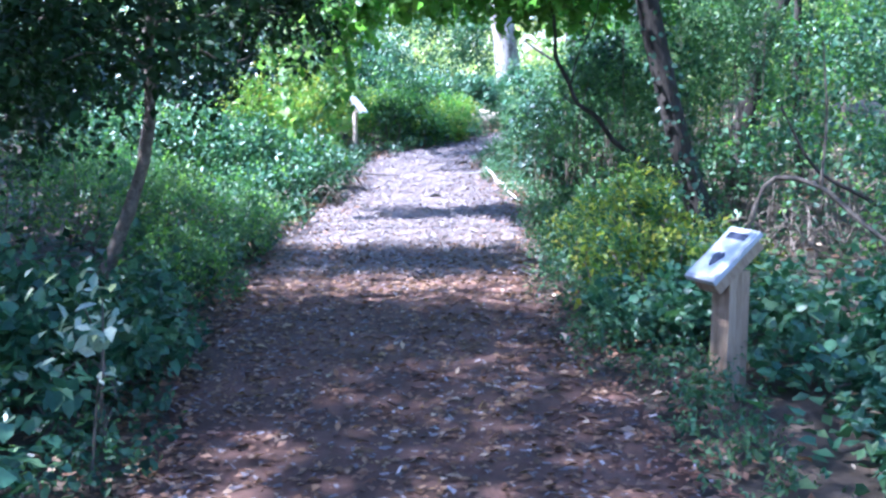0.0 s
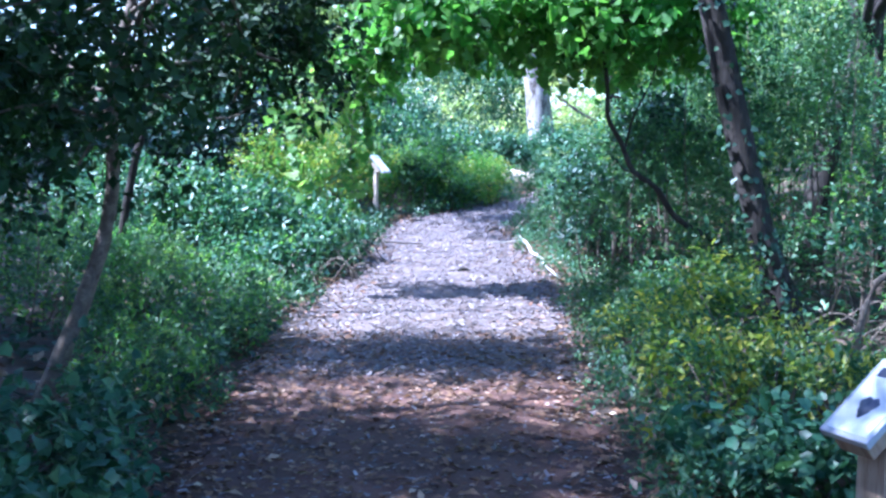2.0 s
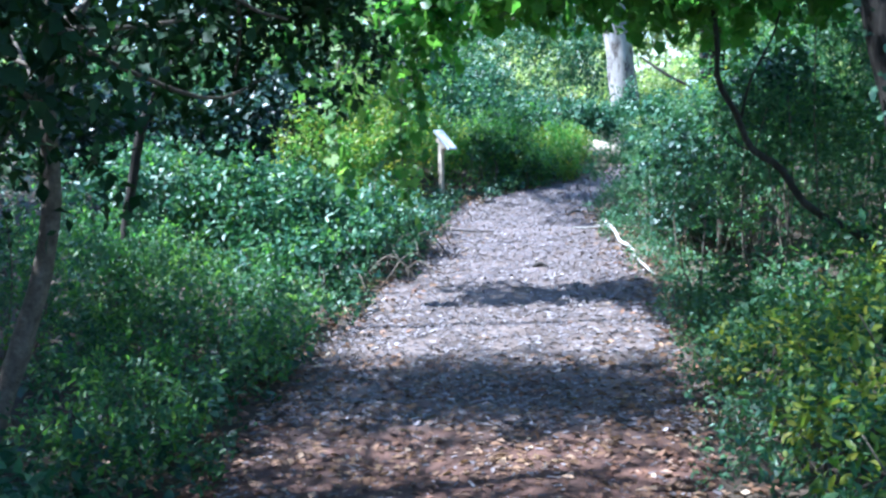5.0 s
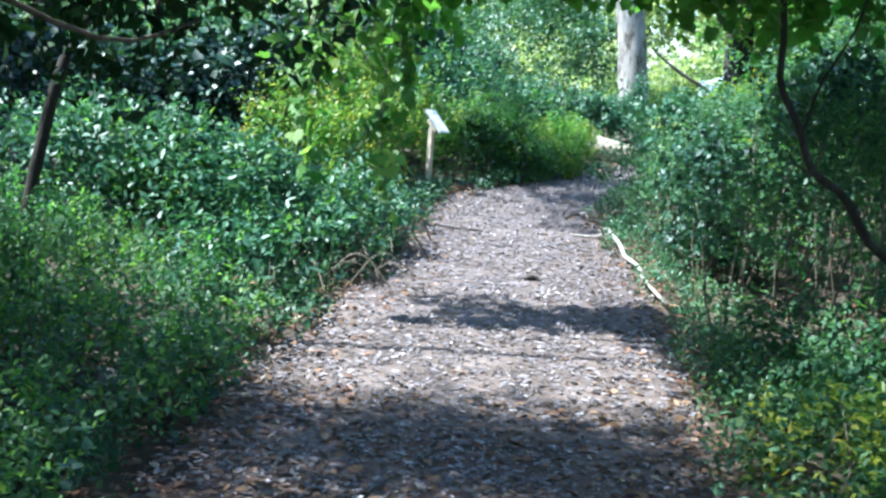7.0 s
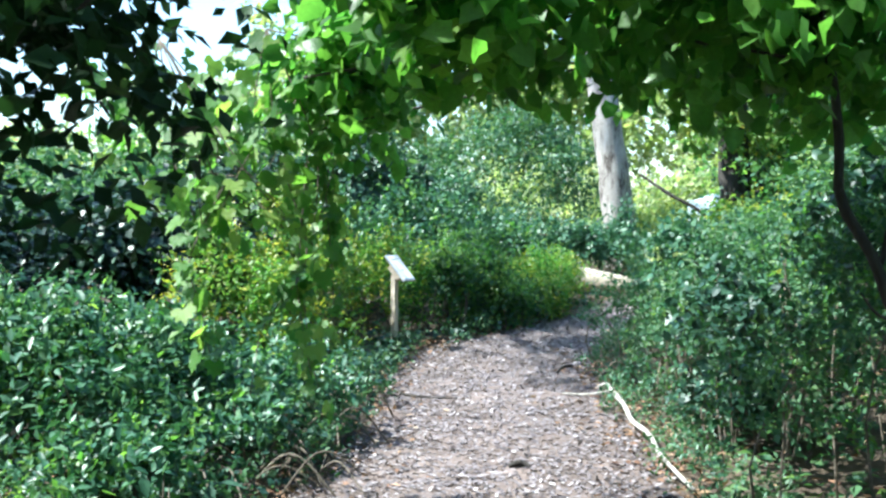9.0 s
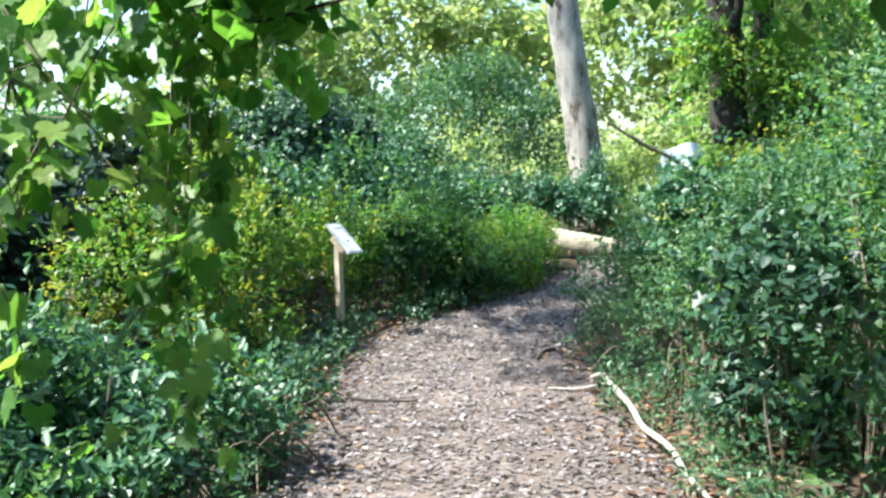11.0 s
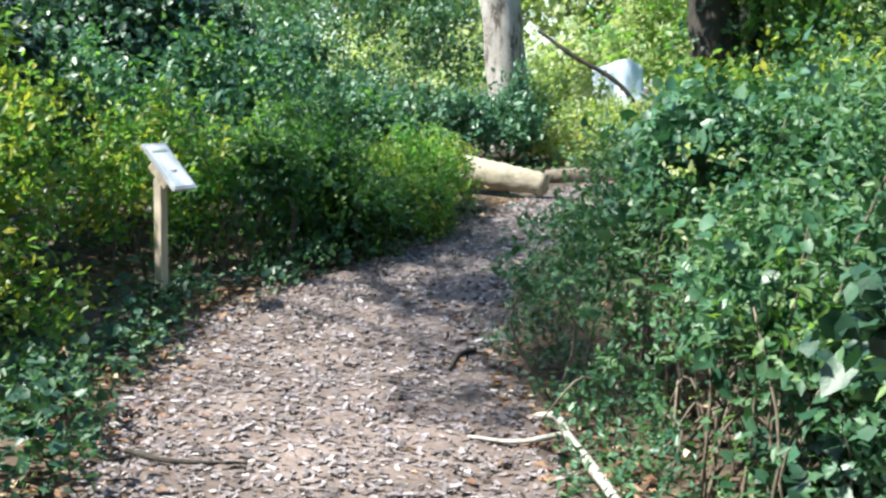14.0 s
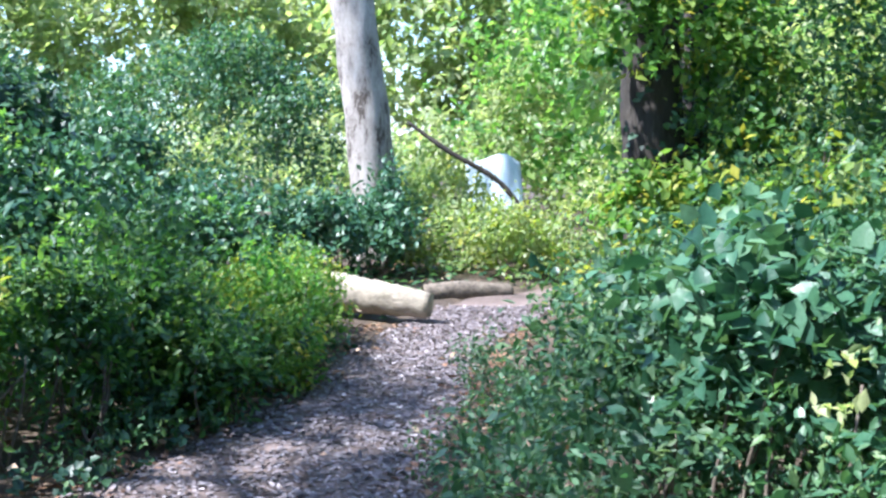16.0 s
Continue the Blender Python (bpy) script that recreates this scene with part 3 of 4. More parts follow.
bush("hedge_bush", "tall dense small-leaved green hedge beside the path", [(1.75, 10.8, 0.7, 0.95, 1.2, 1.1), (1.65, 9.6, 0.25, 0.65, 0.6, 0.6), (1.15, 10.1, 0.12, 0.4, 0.6, 0.4), (1.3, 9.5, 0.1, 0.45, 0.4, 0.35), (2.2, 9.9, 0.4, 0.6, 0.6, 0.7), (1.8, 12.4, 0.8, 1.0, 1.3, 1.25), (2.4, 11.6, 1.5, 1.1, 1.6, 1.6), (2.3, 10.6, 2.0, 0.8, 1.0, 1.1), (2.7, 13.4, 1.6, 0.9, 1.3, 1.3), (1.3, 13.2, 0.5, 0.6, 0.9, 0.85)], 7000, 8, 0.045, GREEN, "oval", 90, (0.12, 0.05, FRESH, "narrow"))
bush("hedge_bush", "broad green bush crowding the path bend", [(1.2, 14.7, 0.65, 0.75, 1.1, 0.85), (1.6, 13.7, 0.8, 0.85, 1.0, 0.95), (1.5, 16.1, 0.6, 0.8, 1.0, 0.8), (2.3, 14.9, 0.9, 0.9, 1.4, 1.0)], 5400, 8, 0.04, GREEN, "leaflet", 110, (0.1, 0.055, BRAMBLE, "heart"))
bush("hedge_bush", "green thicket around the dark trunk", [(2.6, 17.6, 0.8, 0.9, 1.0, 0.95), (3.2, 16.4, 1.0, 1.0, 1.4, 1.2), (2.4, 19.2, 0.7, 0.6, 0.8, 0.8), (2.3, 17.4, 1.0, 0.6, 0.6, 0.9), (3.4, 18.4, 1.5, 1.0, 1.2, 1.6)], 2800, 7, 0.065, GREEN, "oval", 30, (0.3, 0.07, YELLOW, "oval"))
# Pale and yellow leaves paint the glow of sunlight beyond the bend.
bush("yellow_bush", "thicket beyond the logs, coloured pale yellow as a sunlit glow", [(2.6, 24.0, 0.6, 1.1, 0.8, 0.75), (4.2, 23.0, 0.8, 1.2, 1.0, 1.0), (2.2, 25.6, 0.9, 0.8, 0.8, 0.9), (3.1, 25.2, 0.7, 0.6, 0.35, 0.68)], 1800, 7, 0.08, PALE, "oval", 30, (0.4, 0.08, YELLOW, "oval"))
bush("understorey_bush", "shaded bush under the leaning trees", [(3.2, 9.4, 0.5, 0.9, 1.4, 0.8), (4.6, 8.0, 0.7, 1.2, 1.6, 1.0), (4.6, 11.5, 1.0, 1.3, 1.8, 1.4), (3.6, 7.2, 0.3, 0.9, 0.9, 0.6), (5.6, 13.5, 1.6, 1.4, 1.8, 1.7)], 2200, 7, 0.075, BRAMBLE, "oval", 60, (0.4, 0.06, FRESH, "oval"))
# The paler share of leaves paints in sunlight between the trees.
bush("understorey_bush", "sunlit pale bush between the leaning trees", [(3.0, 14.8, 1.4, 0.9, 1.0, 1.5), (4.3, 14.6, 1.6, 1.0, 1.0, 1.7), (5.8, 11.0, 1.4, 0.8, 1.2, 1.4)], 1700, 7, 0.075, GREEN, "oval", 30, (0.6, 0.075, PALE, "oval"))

bush("tall_weed", "tall golden seeding weed above the bush", [(0.84, 14.0, 0.7, 0.06, 0.06, 0.9), (0.93, 13.9, 0.6, 0.07, 0.07, 0.75), (1.1, 14.4, 0.7, 0.07, 0.07, 0.9)], 26, 7, 0.03, PALE, "leaflet", 6, category="weed")
bush("tall_weed", "pale-leaved stalk standing among the bushes", [(1.35, 12.2, 1.3, 0.08, 0.08, 0.5), (1.6, 14.6, 1.4, 0.1, 0.1, 0.4)], 14, 6, 0.045, YELLOW, "leaflet", 6, category="weed")

bush("creeper_patch", "dark heart-leaved creeper climbing through the hedge", [(1.1, 12.3, 0.9, 0.35, 0.6, 0.4), (1.15, 13.1, 0.35, 0.4, 0.5, 0.4), (1.5, 11.2, 1.4, 0.4, 0.5, 0.5)], 460, 7, 0.06, IVY, "heart", 8, category="creeper")
bush("creeper_patch", "blue-green broad-leaved creeper spreading over the bush", [(1.15, 13.6, 0.75, 0.35, 0.4, 0.35), (1.25, 14.9, 1.15, 0.4, 0.5, 0.35)], 260, 7, 0.065, BRAMBLE, "heart", 8, category="creeper")

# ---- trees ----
# The crown's dark underside comes from leaf colour as well as from real shadow.
tree("slender leaning sapling with a dense low crown in shade-darkened leaves", [([(-2.25, 7.0, 0), (-1.98, 7.05, 0.65), (-1.85, 7.1, 1.15), (-1.8, 7.1, 1.9), (-1.5, 7.3, 2.8)], [0.05, 0.035, 0.02])],
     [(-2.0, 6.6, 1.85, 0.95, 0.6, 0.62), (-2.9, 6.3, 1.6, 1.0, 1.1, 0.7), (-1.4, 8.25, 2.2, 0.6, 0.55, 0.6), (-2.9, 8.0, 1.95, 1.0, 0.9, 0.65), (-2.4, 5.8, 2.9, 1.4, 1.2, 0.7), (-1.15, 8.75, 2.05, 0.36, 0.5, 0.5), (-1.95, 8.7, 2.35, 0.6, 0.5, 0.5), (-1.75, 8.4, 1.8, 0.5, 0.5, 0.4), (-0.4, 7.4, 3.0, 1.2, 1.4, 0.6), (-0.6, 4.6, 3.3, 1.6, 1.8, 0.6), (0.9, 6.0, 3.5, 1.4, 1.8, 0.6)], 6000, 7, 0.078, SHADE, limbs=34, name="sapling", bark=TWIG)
tree("thin dark sapling arching over the path", [([(-2.75, 9.9, 0), (-2.65, 9.95, 0.9), (-2.4, 10.0, 1.7), (-1.6, 10.1, 2.35), (-0.5, 10.2, 2.5), (0.6, 10.2, 2.45), (1.5, 10.3, 2.5)], [0.035, 0.025, 0.01])],
     [(-0.3, 10.0, 2.4, 0.55, 0.8, 0.42), (0.6, 10.0, 2.4, 0.7, 0.8, 0.45), (1.4, 10.3, 2.5, 0.7, 0.8, 0.5), (-0.85, 11.1, 2.2, 0.3, 0.5, 0.35)], 1350, 7, 0.095, ARCH, shape="heart", limbs=22, name="sapling", droop=0.35)


def creeper(label, masses, strands, leaves, more):
    """Leafy masses slung in the branches, with strands below them; the nearest leaves are pieces of their own."""
    x, y = masses[0][0], masses[0][1]
    ob = thing("hanging_creeper", x, y, label, "creeper")
    v, f, k = leaves_arrays(np.zeros((1, 3)), np.array([[0, 1.0, 0]]), np.array([[0, 0, 1.0]]), [1.0], "lobed")
    shared = [mesh_from("leaf", v, f, [ARCH if t < 0.3 else FRESH], np.full(k, t)) for t in (0.1, 0.35, 0.6, 0.9)]
    M = np.array(masses)
    lines = []
    for (a, b) in strands:
        a, b = np.array(a), np.array(b)
        lines.append(smooth_line([a, (a * 0.6 + b * 0.4) + rng.normal(size=3) * 0.07, (a * 0.3 + b * 0.7) + rng.normal(size=3) * 0.06, b], 24))
    for _ in range(26):
        p, q = M[rng.integers(len(M))], M[rng.integers(len(M))]
        lines.append(smooth_line([p[:3] + (0, 0, p[5]), (p[:3] + q[:3]) / 2 + rng.normal(size=3) * 0.1, q[:3] - (0, 0, q[5] * 0.8)], 14))
    v, f = join_arrays([tube_arrays(l, [0.004, 0.002], 5) for l in lines])
    part("strands", mesh_from("strands", v, f, [TWIG], smooth=True), ob, kind="stuff")

    def place(n):
        pick = rng.choice(len(M), n, p=M[:, 3] * M[:, 5] / (M[:, 3] * M[:, 5]).sum())
        d = unit(rng.normal(size=(n, 3))) * (rng.random((n, 1)) ** 0.4)
        return M[pick, :3] + d * M[pick, 3:]

    P = place(leaves)
    for i in range(leaves):
        p = P[i]
        if i % 3 == 0:
            p = lines[int(rng.integers(len(strands)))][int(rng.integers(4, 24))] + rng.normal(size=3) * 0.03
        leaf = part("leaf", shared[int(rng.integers(4))], ob)
        size = 0.05 + 0.06 * rng.random()
        leaf.matrix_basis = Matrix.Translation(p) @ Euler((radians(-50 + rng.normal() * 25), radians(rng.normal() * 28), radians(rng.normal() * 60 + 180))).to_matrix().to_4x4() @ Matrix.Scale(size, 4)
    P = place(more)
    along = np.stack([rng.normal(size=more) * 0.5, -0.35 + rng.normal(size=more) * 0.4, -0.8 + rng.normal(size=more) * 0.35], -1)
    up = np.stack([rng.normal(size=more) * 0.4, -0.7 + rng.normal(size=more) * 0.4, 0.7 + rng.normal(size=more) * 0.3], -1)
    part("foliage", leaf_mesh("foliage", P, along, up, 0.05 + 0.055 * rng.random(more), rng.random(more), FRESH, "lobed"), ob, kind="stuff")
    return ob


creeper("bright green broad-leaved creeper slung in the branches beside the path",
        [(-1.2, 11.0, 2.0, 0.36, 0.35, 0.36), (-1.75, 11.2, 2.05, 0.42, 0.4, 0.3), (-1.0, 11.0, 1.62, 0.2, 0.22, 0.3), (-1.45, 10.9, 1.6, 0.3, 0.25, 0.22), (-0.85, 11.2, 2.2, 0.35, 0.3, 0.25)],
        [((-1.0, 10.95, 1.9), (-0.98, 10.9, 0.85)), ((-0.92, 11.1, 1.9), (-0.9, 11.05, 1.0)), ((-1.15, 11.0, 1.8), (-1.25, 10.9, 0.75)), ((-1.35, 10.9, 1.7), (-1.4, 10.8, 0.95)), ((-1.05, 11.2, 1.8), (-1.0, 11.25, 0.7))], 300, 330)
# Out-of-view tree, added with its crown lumps spaced to shade the near path.
tree("added out-of-view tree whose spreading crown shades the near path", [([(-4.6, 1.0, -0.05), (-4.5, 1.1, 1.5), (-4.1, 1.4, 3.5), (-3.4, 1.8, 5.2)], [0.22, 0.17, 0.1])],
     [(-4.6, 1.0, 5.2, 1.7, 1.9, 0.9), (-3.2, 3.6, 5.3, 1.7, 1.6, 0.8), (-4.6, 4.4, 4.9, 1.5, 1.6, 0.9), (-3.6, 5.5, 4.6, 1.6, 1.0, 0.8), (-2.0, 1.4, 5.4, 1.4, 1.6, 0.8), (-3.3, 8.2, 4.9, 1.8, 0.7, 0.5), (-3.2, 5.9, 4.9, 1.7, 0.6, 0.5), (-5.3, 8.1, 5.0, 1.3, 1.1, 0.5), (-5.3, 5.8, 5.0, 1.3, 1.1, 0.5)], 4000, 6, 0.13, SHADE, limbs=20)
# Added tree, not in view; it only serves to shade path and hedge at the bend.
tree("added out-of-view slim tree whose high crown shades the bend", [([(-6.2, 17.6, 0), (-6.1, 17.5, 2.0), (-5.2, 17.0, 4.2), (-3.6, 16.4, 5.3)], [0.14, 0.1, 0.06])],
     [(-2.7, 14.6, 5.4, 0.8, 0.9, 0.6), (-2.8, 16.1, 5.3, 0.75, 0.9, 0.6), (-2.9, 17.8, 5.5, 1.0, 1.1, 0.6)], 760, 6, 0.12, GREEN, limbs=14)
# Crowns of the next two trees stay above view, added for dappled shade.
tree("ivy-clad leaning tree behind the sign", [([(2.2, 8.9, -0.05), (2.02, 8.9, 0.5), (1.85, 8.9, 1.0), (1.5, 8.9, 2.4), (1.15, 8.9, 4.2), (1.0, 8.8, 5.5)], [0.11, 0.09, 0.06])],
     [(1.3, 7.5, 4.6, 1.7, 2.2, 1.1), (0.4, 5.2, 5.0, 1.6, 2.0, 1.1), (2.6, 5.6, 4.6, 1.6, 2.2, 1.2), (2.8, 9.6, 4.6, 1.6, 1.8, 1.2)], 2600, 6, 0.11, SHADE, limbs=20, ivy=800)
tree("dark bent tree leaning among the undergrowth", [([(3.15, 12, 0), (3.2, 12, 0.8), (3.35, 12, 1.7), (3.7, 12, 2.9), (3.9, 12, 5)], [0.13, 0.11, 0.08]), ([(3.95, 12.3, 0), (3.85, 12.3, 1.2), (3.75, 12.2, 3.2)], [0.06, 0.05, 0.03])],
     [(4.0, 11.5, 5.2, 2.0, 2.4, 1.3), (4.8, 8.5, 5.0, 1.8, 2.2, 1.3)], 1500, 6, 0.12, GREEN, limbs=16)
tree("dark crooked bare limb of a leaning shrub", [([(2.5, 10.2, 0.1), (1.95, 10.0, 0.62), (1.55, 9.98, 0.85), (1.36, 9.94, 1.1), (1.18, 9.9, 1.22), (1.09, 9.88, 1.42), (0.98, 9.88, 1.62), (0.97, 9.88, 1.85), (0.9, 9.86, 2.3), (0.85, 9.9, 2.9)], [0.028, 0.02, 0.014]), ([(1.12, 9.9, 1.4), (1.17, 9.9, 1.62), (1.3, 9.9, 1.9), (1.36, 9.9, 2.2)], [0.01, 0.005]), ([(1.2, 9.9, 1.2), (1.1, 9.86, 1.24), (1.04, 9.84, 1.31)], [0.007, 0.004])], [], 0, 0, 0, SHADE, name="shrub_limb")
tree("pale grey bare trunk with dark knots", [([(1.55, 25, 0.3), (1.42, 25, 1.6), (1.1, 25, 4.0), (0.7, 25, 7.0)], [0.3, 0.25, 0.22])], [(0.6, 25, 8.5, 3.0, 2.5, 1.8)], 700, 6, 0.16, GREEN, PALE_BARK, sides=14)
tree("stout dark trunk hung with creepers", [([(2.2, 18.3, 0.2), (2.17, 18.3, 1.4), (2.1, 18.3, 2.8), (2.0, 18.4, 5.5)], [0.2, 0.17, 0.14]), ([(2.5, 18.6, 0.2), (2.5, 18.6, 1.7), (2.6, 18.7, 4.0)], [0.11, 0.09])],
     [(2.4, 18.2, 4.4, 1.7, 1.7, 1.2), (3.2, 17.0, 3.9, 1.3, 1.4, 1.0)], 1500, 6, 0.09, FRESH, ivy=600)


# ---- far woods ----
def woods(label, lumps, sprigs, size, mat):
    ob = new("far_woods", leaf_mesh("far_woods", *sprig_leaves(lumps, sprigs, 7, size, shell=0.35), mat, "oval"))
    return tagged(ob, label, "woods", kind="stuff")


# Washed-out sunlit look of the distance is put into the PALE leaf colour.
woods("trees beyond the clearing, leaves paled as if in full sun", [(-7 + 4.0 * i + 0.7 * (i % 2), 46 + 3 * (i % 3), 3.0 + 1.5 * (i % 2), 3.6, 2.6, 5.0) for i in range(0, 8)], 6500, 0.4, PALE)
woods("low trees across the clearing, leaves paled as if in full sun", [(-28 + 4.2 * i, 44 + 2 * (i % 2), 1.2, 3.4, 2.4, 2.6) for i in range(0, 5)], 2000, 0.4, PALE)
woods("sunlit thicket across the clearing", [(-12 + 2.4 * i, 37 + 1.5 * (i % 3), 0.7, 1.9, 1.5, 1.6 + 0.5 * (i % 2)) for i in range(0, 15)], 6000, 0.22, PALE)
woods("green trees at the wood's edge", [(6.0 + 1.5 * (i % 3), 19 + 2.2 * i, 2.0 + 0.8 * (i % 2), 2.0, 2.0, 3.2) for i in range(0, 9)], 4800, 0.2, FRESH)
woods("saplings at the wood's edge, leaves paled as if sunlit", [(5.0 + 1.2 * (i % 2), 20 + 3.1 * i, 1.6 + 0.7 * (i % 3), 0.9, 1.1, 1.5) for i in range(0, 6)], 1800, 0.15, PALE)
woods("woodland beyond the leaning trees, leaves paled to look brightly lit", [(8.0 + 1.3 * (i % 2), -6 + 3.0 * i, 2.0, 2.0, 2.0, 3.2) for i in range(0, 9)], 3600, 0.2, PALE)
# Mostly out of view; raised to block the sun, with shade in the leaf colour.
woods("woodland behind the undergrowth, raised to screen the sun, in shade-darkened leaves", [(-7.4 - 1.2 * (i % 2), -6 + 2.6 * i, 2.6 + 0.6 * (i % 2), 2.0, 2.1, 4.4 if i < 6 else 2.2) for i in range(0, 9)], 3200, 0.34, SHADE)
woods("green thicket beyond the creeper mounds", [(-8.5 + 1.3 * (i % 4), 19 + 1.9 * i, 0.9, 1.6, 1.6, 1.6) for i in range(0, 7)], 2000, 0.19, GREEN)
# Never in view; added behind the start to enclose the place and hold back light.
woods("added out-of-view woodland closing off light behind the start", [(-10 + 2.6 * i, -9 - (i % 2), 2.4, 2.1, 1.8, 4.2) for i in range(0, 8)], 1600, 0.32, SHADE)


# ---- signs ----
def sign(label, x, y, turn, post_w, post_h, post_mat, board=(0.2, 0.36), slope=38, faded=False):
    """A post with a sloping wooden block and a framed panel on it."""
    ob = thing("sign", x, y, label, "sign", "signs along the path")
    post = part("post", bevel_box("post", (post_w, post_w, post_h), post_mat), ob)
    post.matrix_basis = pose(x, y, ob.location.z - 0.03, 0, 0, turn)
    top = pose(x, y, ob.location.z + post_h - 0.05, 0, 0, turn) @ pose(0, 0, 0.02, slope, 0, 0)
    block = part("backing_block", bevel_box("backing_block", (board[0] * (0.4 if faded else 0.72), board[1] * (0.5 if faded else 0.93), 0.082 if faded else 0.071), post_mat, 0.008), ob)
    block.matrix_basis = top
    frame_part = part("panel", bevel_box("panel", (board[0], board[1], 0.018 if faded else 0.028), PANEL, 0.005), ob, "pale framed panel")
    frame_part.matrix_basis = top @ pose(0, 0, 0.081 if faded else 0.071)
    face = part("picture_sheet", bevel_box("picture_sheet", (board[0] * 0.84, board[1] * 0.88, 0.004), SHEET, 0.001), ob, "white printed sheet")
    face.matrix_basis = top @ pose(0, 0, 0.098)
    title = part("title_bar", bevel_box("title_bar", (board[0] * 0.62, board[1] * (0.05 if faded else 0.12), 0.002), FADED if faded else INK, 0.0005), ob, "dark title strip")
    title.matrix_basis = top @ pose(0.0, board[1] * 0.33, 0.1025)
    a = np.arange(20) * 2 * math.pi / 20
    rad = 0.5 + 0.1 * np.sin(3 * a) + 0.05 * np.sin(7 * a)
    v = np.stack([board[0] * 0.32 * rad * np.cos(a), board[1] * 0.25 * rad * np.sin(a), np.zeros(20)], -1)
    v = np.vstack([v, v + (0, 0, 0.002), [(0, 0, 0.002)]])
    k = np.arange(20)
    k2 = (k + 1) % 20
    f = np.vstack([np.stack([k, k2, k2 + 20], -1), np.stack([k, k2 + 20, k + 20], -1), np.stack([k + 20, k2 + 20, np.full(20, 40)], -1)])
    if faded:
        v = v * (0.7, 0.25, 1)
    blot = part("picture", mesh_from("picture", v, f, [FADED if faded else INK]), ob, "printed picture")
    blot.matrix_basis = top @ pose(0, -board[1] * 0.1, 0.1025)
    return ob


PANEL = rough_material("grey_painted_panel", [(0.2, (0.3, 0.31, 0.34)), (0.8, (0.5, 0.51, 0.54))], 6, bump_d=0.001, rough=0.5)
SHEET = rough_material("white_sheet", [(0.2, (0.5, 0.51, 0.53)), (0.5, (0.7, 0.71, 0.72)), (0.8, (0.84, 0.84, 0.83))], 6, bump_d=0.0005, rough=0.35)
FADED = rough_material("faded_ink", [(0.2, (0.3, 0.3, 0.3)), (0.8, (0.55, 0.55, 0.54))], 30, bump_d=0.0005, rough=0.5)
INK = rough_material("dark_ink", [(0.2, (0.03, 0.035, 0.07)), (0.8, (0.09, 0.1, 0.15))], 30, bump_d=0.0005, rough=0.5)
sign("low wooden post sign with a sloping white picture panel", 1.32, 5.05, -63, 0.12, 0.62, POSTWOOD, (0.2, 0.34), 38)
sign("pale low post sign with a sloping sunlit white panel", -1.29, 16.5, 58, 0.052, 0.72, PALEPOST, (0.18, 0.32), 45, True)


# ---- dead wood ----
def log(label, pts, radii, mat, name="log", category="log", group="", sides=14, wobble=0.05, side=()):
    x, y = pts[0][0], pts[0][1]
    P = [(a, b, float(height(a, b)) + h) for a, b, h in pts]
    v = tube_arrays(smooth_line(P, 30), radii, sides, wobble)
    parts = [v]
    for q, r in side:
        parts.append(tube_arrays(smooth_line([(a, b, float(height(a, b)) + h) for a, b, h in q], 10), r, 6, wobble))
    v, f = join_arrays(parts)
    return tagged(new(name, mesh_from(name, v, f, [mat], smooth=True)), label, category, group)


log("bleached white dead branch lying along the path edge", [(0.5, 14.7, 0.03), (0.55, 14.5, 0.09), (0.56, 14.2, 0.1), (0.61, 13.75, 0.1), (0.64, 13.4, 0.06), (0.71, 13.0, 0.06), (0.72, 12.5, 0.06), (0.82, 11.9, 0.03)], [0.012, 0.018, 0.016, 0.01], DEADWOOD, "fallen_branch", "branch", "", 8, 0.08, [(((0.6, 14.45, 0.05), (0.4, 14.42, 0.03), (0.22, 14.5, 0.02)), (0.012, 0.006))])
log("pale barkless log lying across the path bend", [(0.35, 21.6, 0.16), (0.8, 21.4, 0.18), (1.42, 21.1, 0.15)], [0.14, 0.17, 0.14, 0.1], LOGWOOD, group="logs")
# Log shape used for a flat greyish ledge where the path rises.
log("low grey ledge beside the bend, shaped as a half-sunk log", [(1.62, 22.6, 0.02), (2.0, 22.7, 0.03), (2.5, 22.8, 0.02)], [0.09, 0.11, 0.08], TWIG, group="logs")
log("dark fallen branch leaning against the pale trunk", [(1.75, 24.65, 1.55), (2.2, 24.5, 1.25), (2.85, 24.4, 0.85), (3.3, 24.3, 0.0)], [0.02, 0.03, 0.03, 0.03], BARK, "fallen_branch", "branch", "", 8, 0.08)


def sheet_cover(label, x, y, z, w, h):
    """A creased plastic sheet slung over undergrowth."""
    u, t = np.meshgrid(np.linspace(-0.5, 0.5, 14), np.linspace(0, 1, 10))
    sx, sz = x + w * u, z + h * (t ** 0.9)
    sy = y + 0.35 * t + 0.03 * np.sin(9 * u + 3 * t) + 0.02 * np.sin(17 * u - 6 * t)
    sz = sz + 0.02 * np.sin(8 * u) + 0.05 * t * np.sin(5 * u + 1.0)
    v = np.stack([sx, sy, sz], -1).reshape(-1, 3)
    r, c = np.meshgrid(np.arange(9), np.arange(13), indexing="ij")
    f = np.stack([r * 14 + c, r * 14 + c + 1, (r + 1) * 14 + c + 1, (r + 1) * 14 + c], -1).reshape(-1, 4)
    ob = new("plastic_sheet", mesh_from("plastic_sheet", v, f, [PLASTIC], smooth=True))
    ob.modifiers.new("thickness", "SOLIDIFY").thickness = 0.006
    return tagged(ob, label, "sheet")


PLASTIC = rough_material("pale_blue_plastic", [(0.2, (0.5, 0.62, 0.75)), (0.8, (0.75, 0.8, 0.85))], 4, bump_d=0.003, rough=0.35)
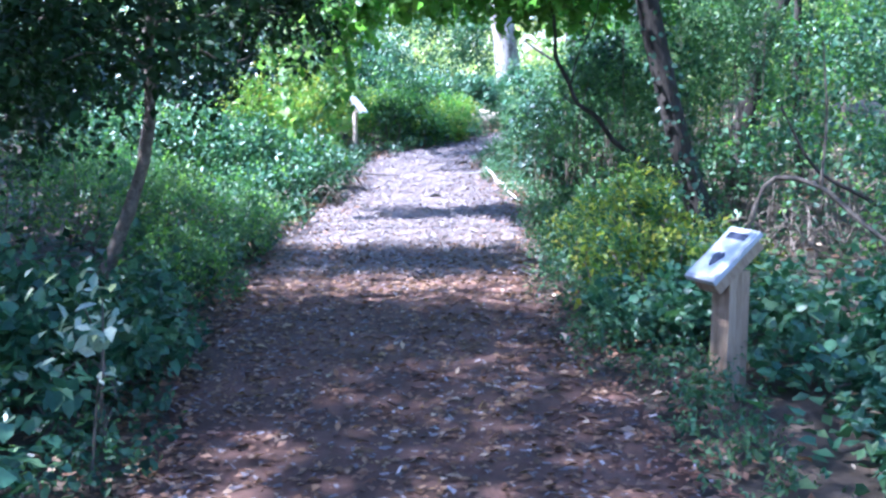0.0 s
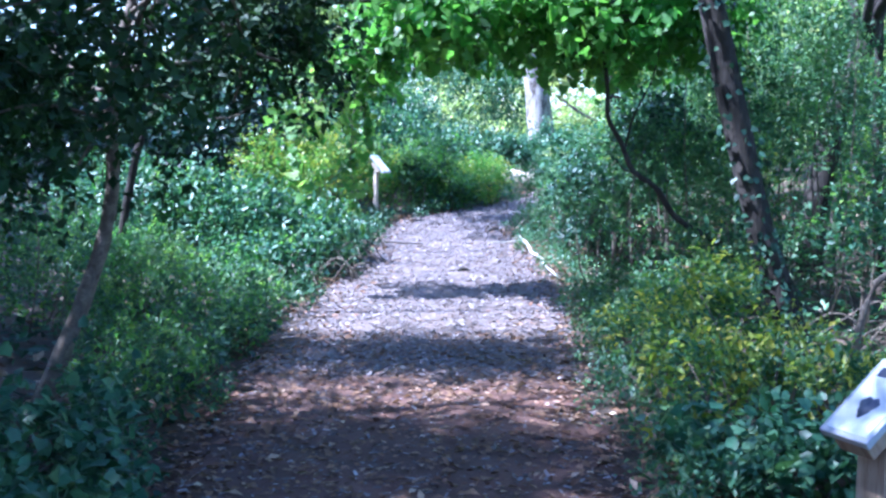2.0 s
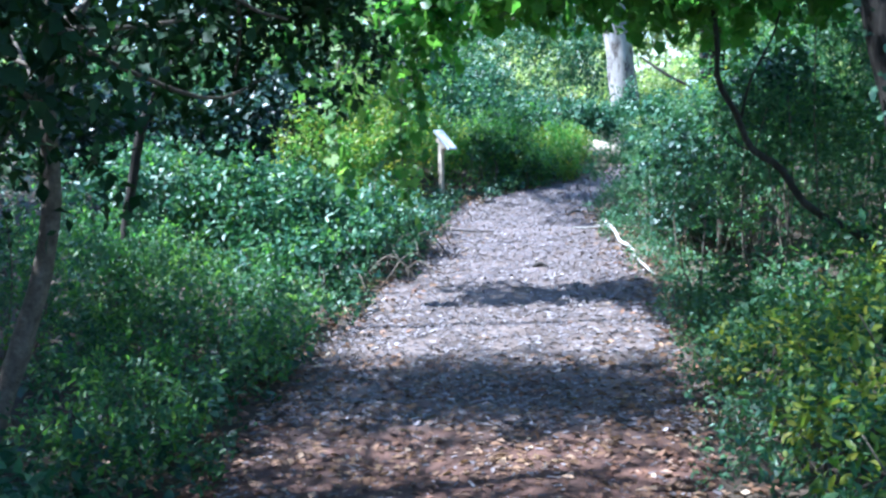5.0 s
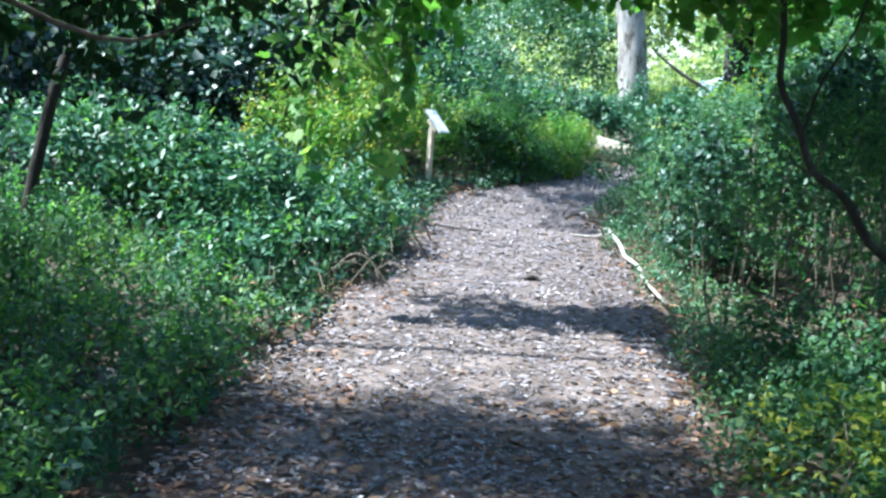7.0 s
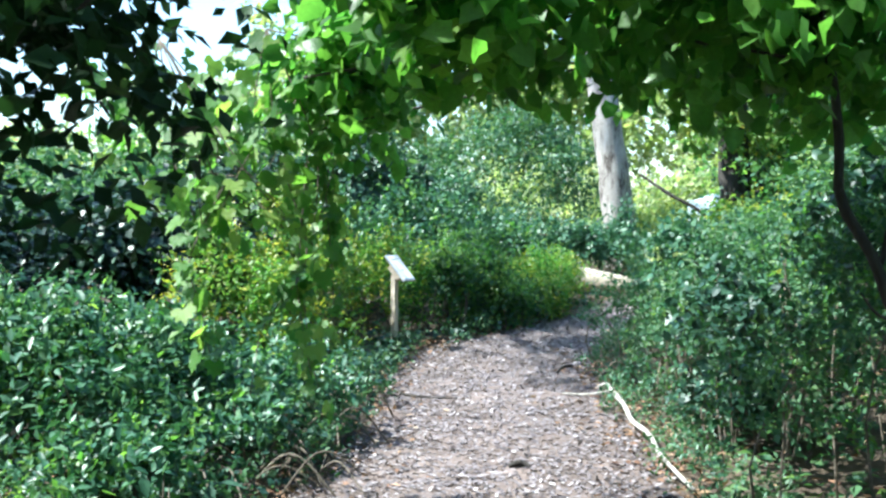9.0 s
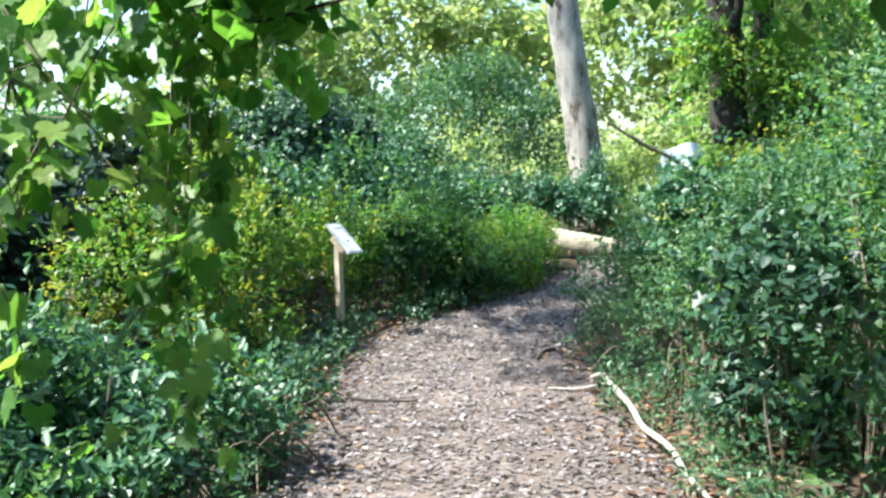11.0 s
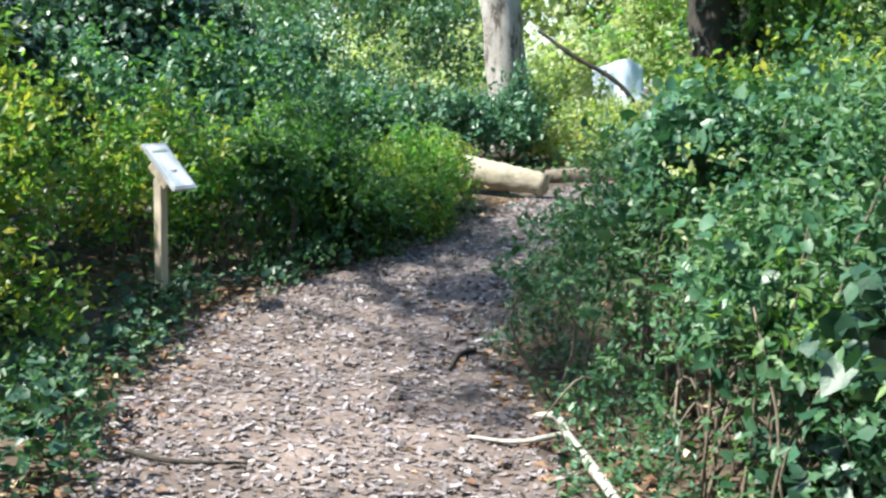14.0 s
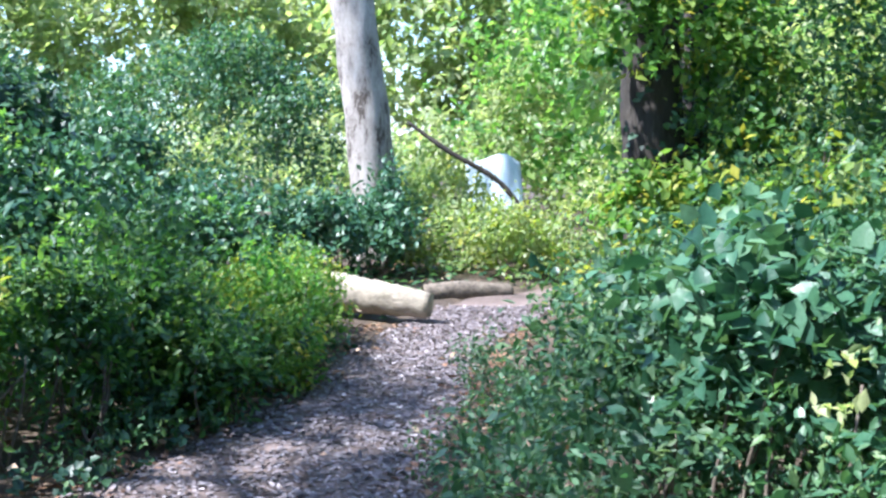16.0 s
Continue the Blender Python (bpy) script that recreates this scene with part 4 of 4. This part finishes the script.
sheet_cover("pale blue plastic sheet slung beyond the thicket", 3.1, 25.9, 0.55, 0.72, 1.25)


def bare_twigs(label, x, y, count, reach, rise):
    """Grey dead stems arching out of a bush."""
    tubes = []
    for i in range(count):
        a = rng.random() * 2 * math.pi
        bx, by = x + rng.normal() * 0.25, y + rng.normal() * 0.35
        base = np.array([bx, by, float(height(bx, by)) - 0.02])
        tip = base + np.array([math.cos(a) * reach, math.sin(a) * reach, rise * rng.random() * 0.6])
        mid = (base + tip) / 2 + np.array([0, 0, rise * (0.5 + 0.5 * rng.random())])
        tubes.append(tube_arrays(smooth_line([base, mid, tip], 12), [0.007, 0.003], 5))
    v, f = join_arrays(tubes)
    return tagged(new("dead_stems", mesh_from("dead_stems", v, f, [TWIG], smooth=True)), label, "stems", kind="stuff")


bare_twigs("grey dead bramble stems arching by the path", -1.5, 11.8, 16, 0.5, 0.22)
bare_twigs("brown dead stems low in the green bush", 1.15, 13.6, 14, 0.35, 0.3)


def bare_limb(label, tubes, mat):
    """A crooked dead limb propped among the bushes."""
    v, f = join_arrays([tube_arrays(smooth_line(p, 18), r, 7, 0.06) for p, r in tubes])
    return tagged(new("fallen_branch", mesh_from("fallen_branch", v, f, [mat], smooth=True)), label, "branch", "fallen branches in the undergrowth")


bare_limb("grey crooked dead limb arching behind the sign", [([(2.02, 7.4, -0.02), (2.05, 7.45, 0.45), (2.2, 7.5, 0.78), (2.5, 7.4, 0.74), (2.75, 7.2, 0.5), (3.1, 7.0, 0.25), (3.5, 6.9, 0.02)], [0.022, 0.018, 0.014]), ([(2.5, 7.4, 0.74), (2.55, 7.5, 1.2), (2.5, 7.5, 1.7)], [0.012, 0.006])], TWIG)
bare_limb("dark dead limb leaning in the undergrowth", [([(3.6, 8.2, 0.0), (3.2, 8.1, 0.5), (2.7, 8.1, 0.8), (2.45, 8.2, 1.25)], [0.02, 0.015, 0.008]), ([(3.2, 8.1, 0.5), (3.3, 8.0, 0.9), (3.6, 8.0, 1.2)], [0.01, 0.005])], BARK)
bare_twigs("tangle of pale dead brushwood under the leaning trees", 2.9, 8.4, 34, 0.8, 0.4)
bare_twigs("grey dead twigs low in the bramble edge", -1.45, 12.6, 26, 0.55, 0.25)
bare_twigs("brown dead stems under the hedge edge", 1.25, 14.4, 26, 0.5, 0.35)
# Leaves are coloured pale in place of bright light catching them.
bush("tall_weed", "broad-leaved weed standing at the shaded path edge, leaves paled as highlights", [(-1.32, 3.9, 0.55, 0.16, 0.2, 0.3), (-1.42, 4.3, 0.4, 0.2, 0.2, 0.28)], 14, 5, 0.08, HIGHLIT, "leaflet", 7, category="weed")
bush("creeper_patch", "leafy creeper hanging over the stout dark trunk", [(1.88, 17.95, 2.3, 0.28, 0.2, 0.5), (2.5, 18.1, 2.0, 0.3, 0.25, 0.7), (2.1, 17.9, 1.35, 0.4, 0.3, 0.35)], 420, 7, 0.06, FRESH, "heart", 0, (0.5, 0.055, YELLOW, "leaflet"), droop=0.4, category="creeper")
bush("leaf_tuft", "small green weeds growing on the path", [(0.1, 9.7, 0.0, 0.12, 0.1, 0.07), (0.5, 9.5, 0.0, 0.1, 0.1, 0.08), (0.45, 10.6, 0.03, 0.1, 0.15, 0.08)], 60, 5, 0.03, GREEN, "leaflet", 0, category="weeds")
log("dark twig lying at the path edge", [(-0.98, 14.3, 0.03), (-0.8, 14.2, 0.03), (-0.55, 14.22, 0.02)], [0.011, 0.009, 0.005], BARK, "twig", "twig", "twigs on the path", 6, 0.1)
log("short dark twig on the wood chips", [(0.34, 15.7, 0.02), (0.25, 15.55, 0.03), (0.2, 15.35, 0.02)], [0.012, 0.014, 0.008], BARK, "twig", "twig", "twigs on the path", 6, 0.12)
log("dark rotten scrap of bark on the path", [(-0.14, 12.36, 0.02), (-0.08, 12.38, 0.035), (-0.02, 12.36, 0.02)], [0.012, 0.018, 0.01], BARK, "bark_scrap", "bark", "", 8, 0.2)
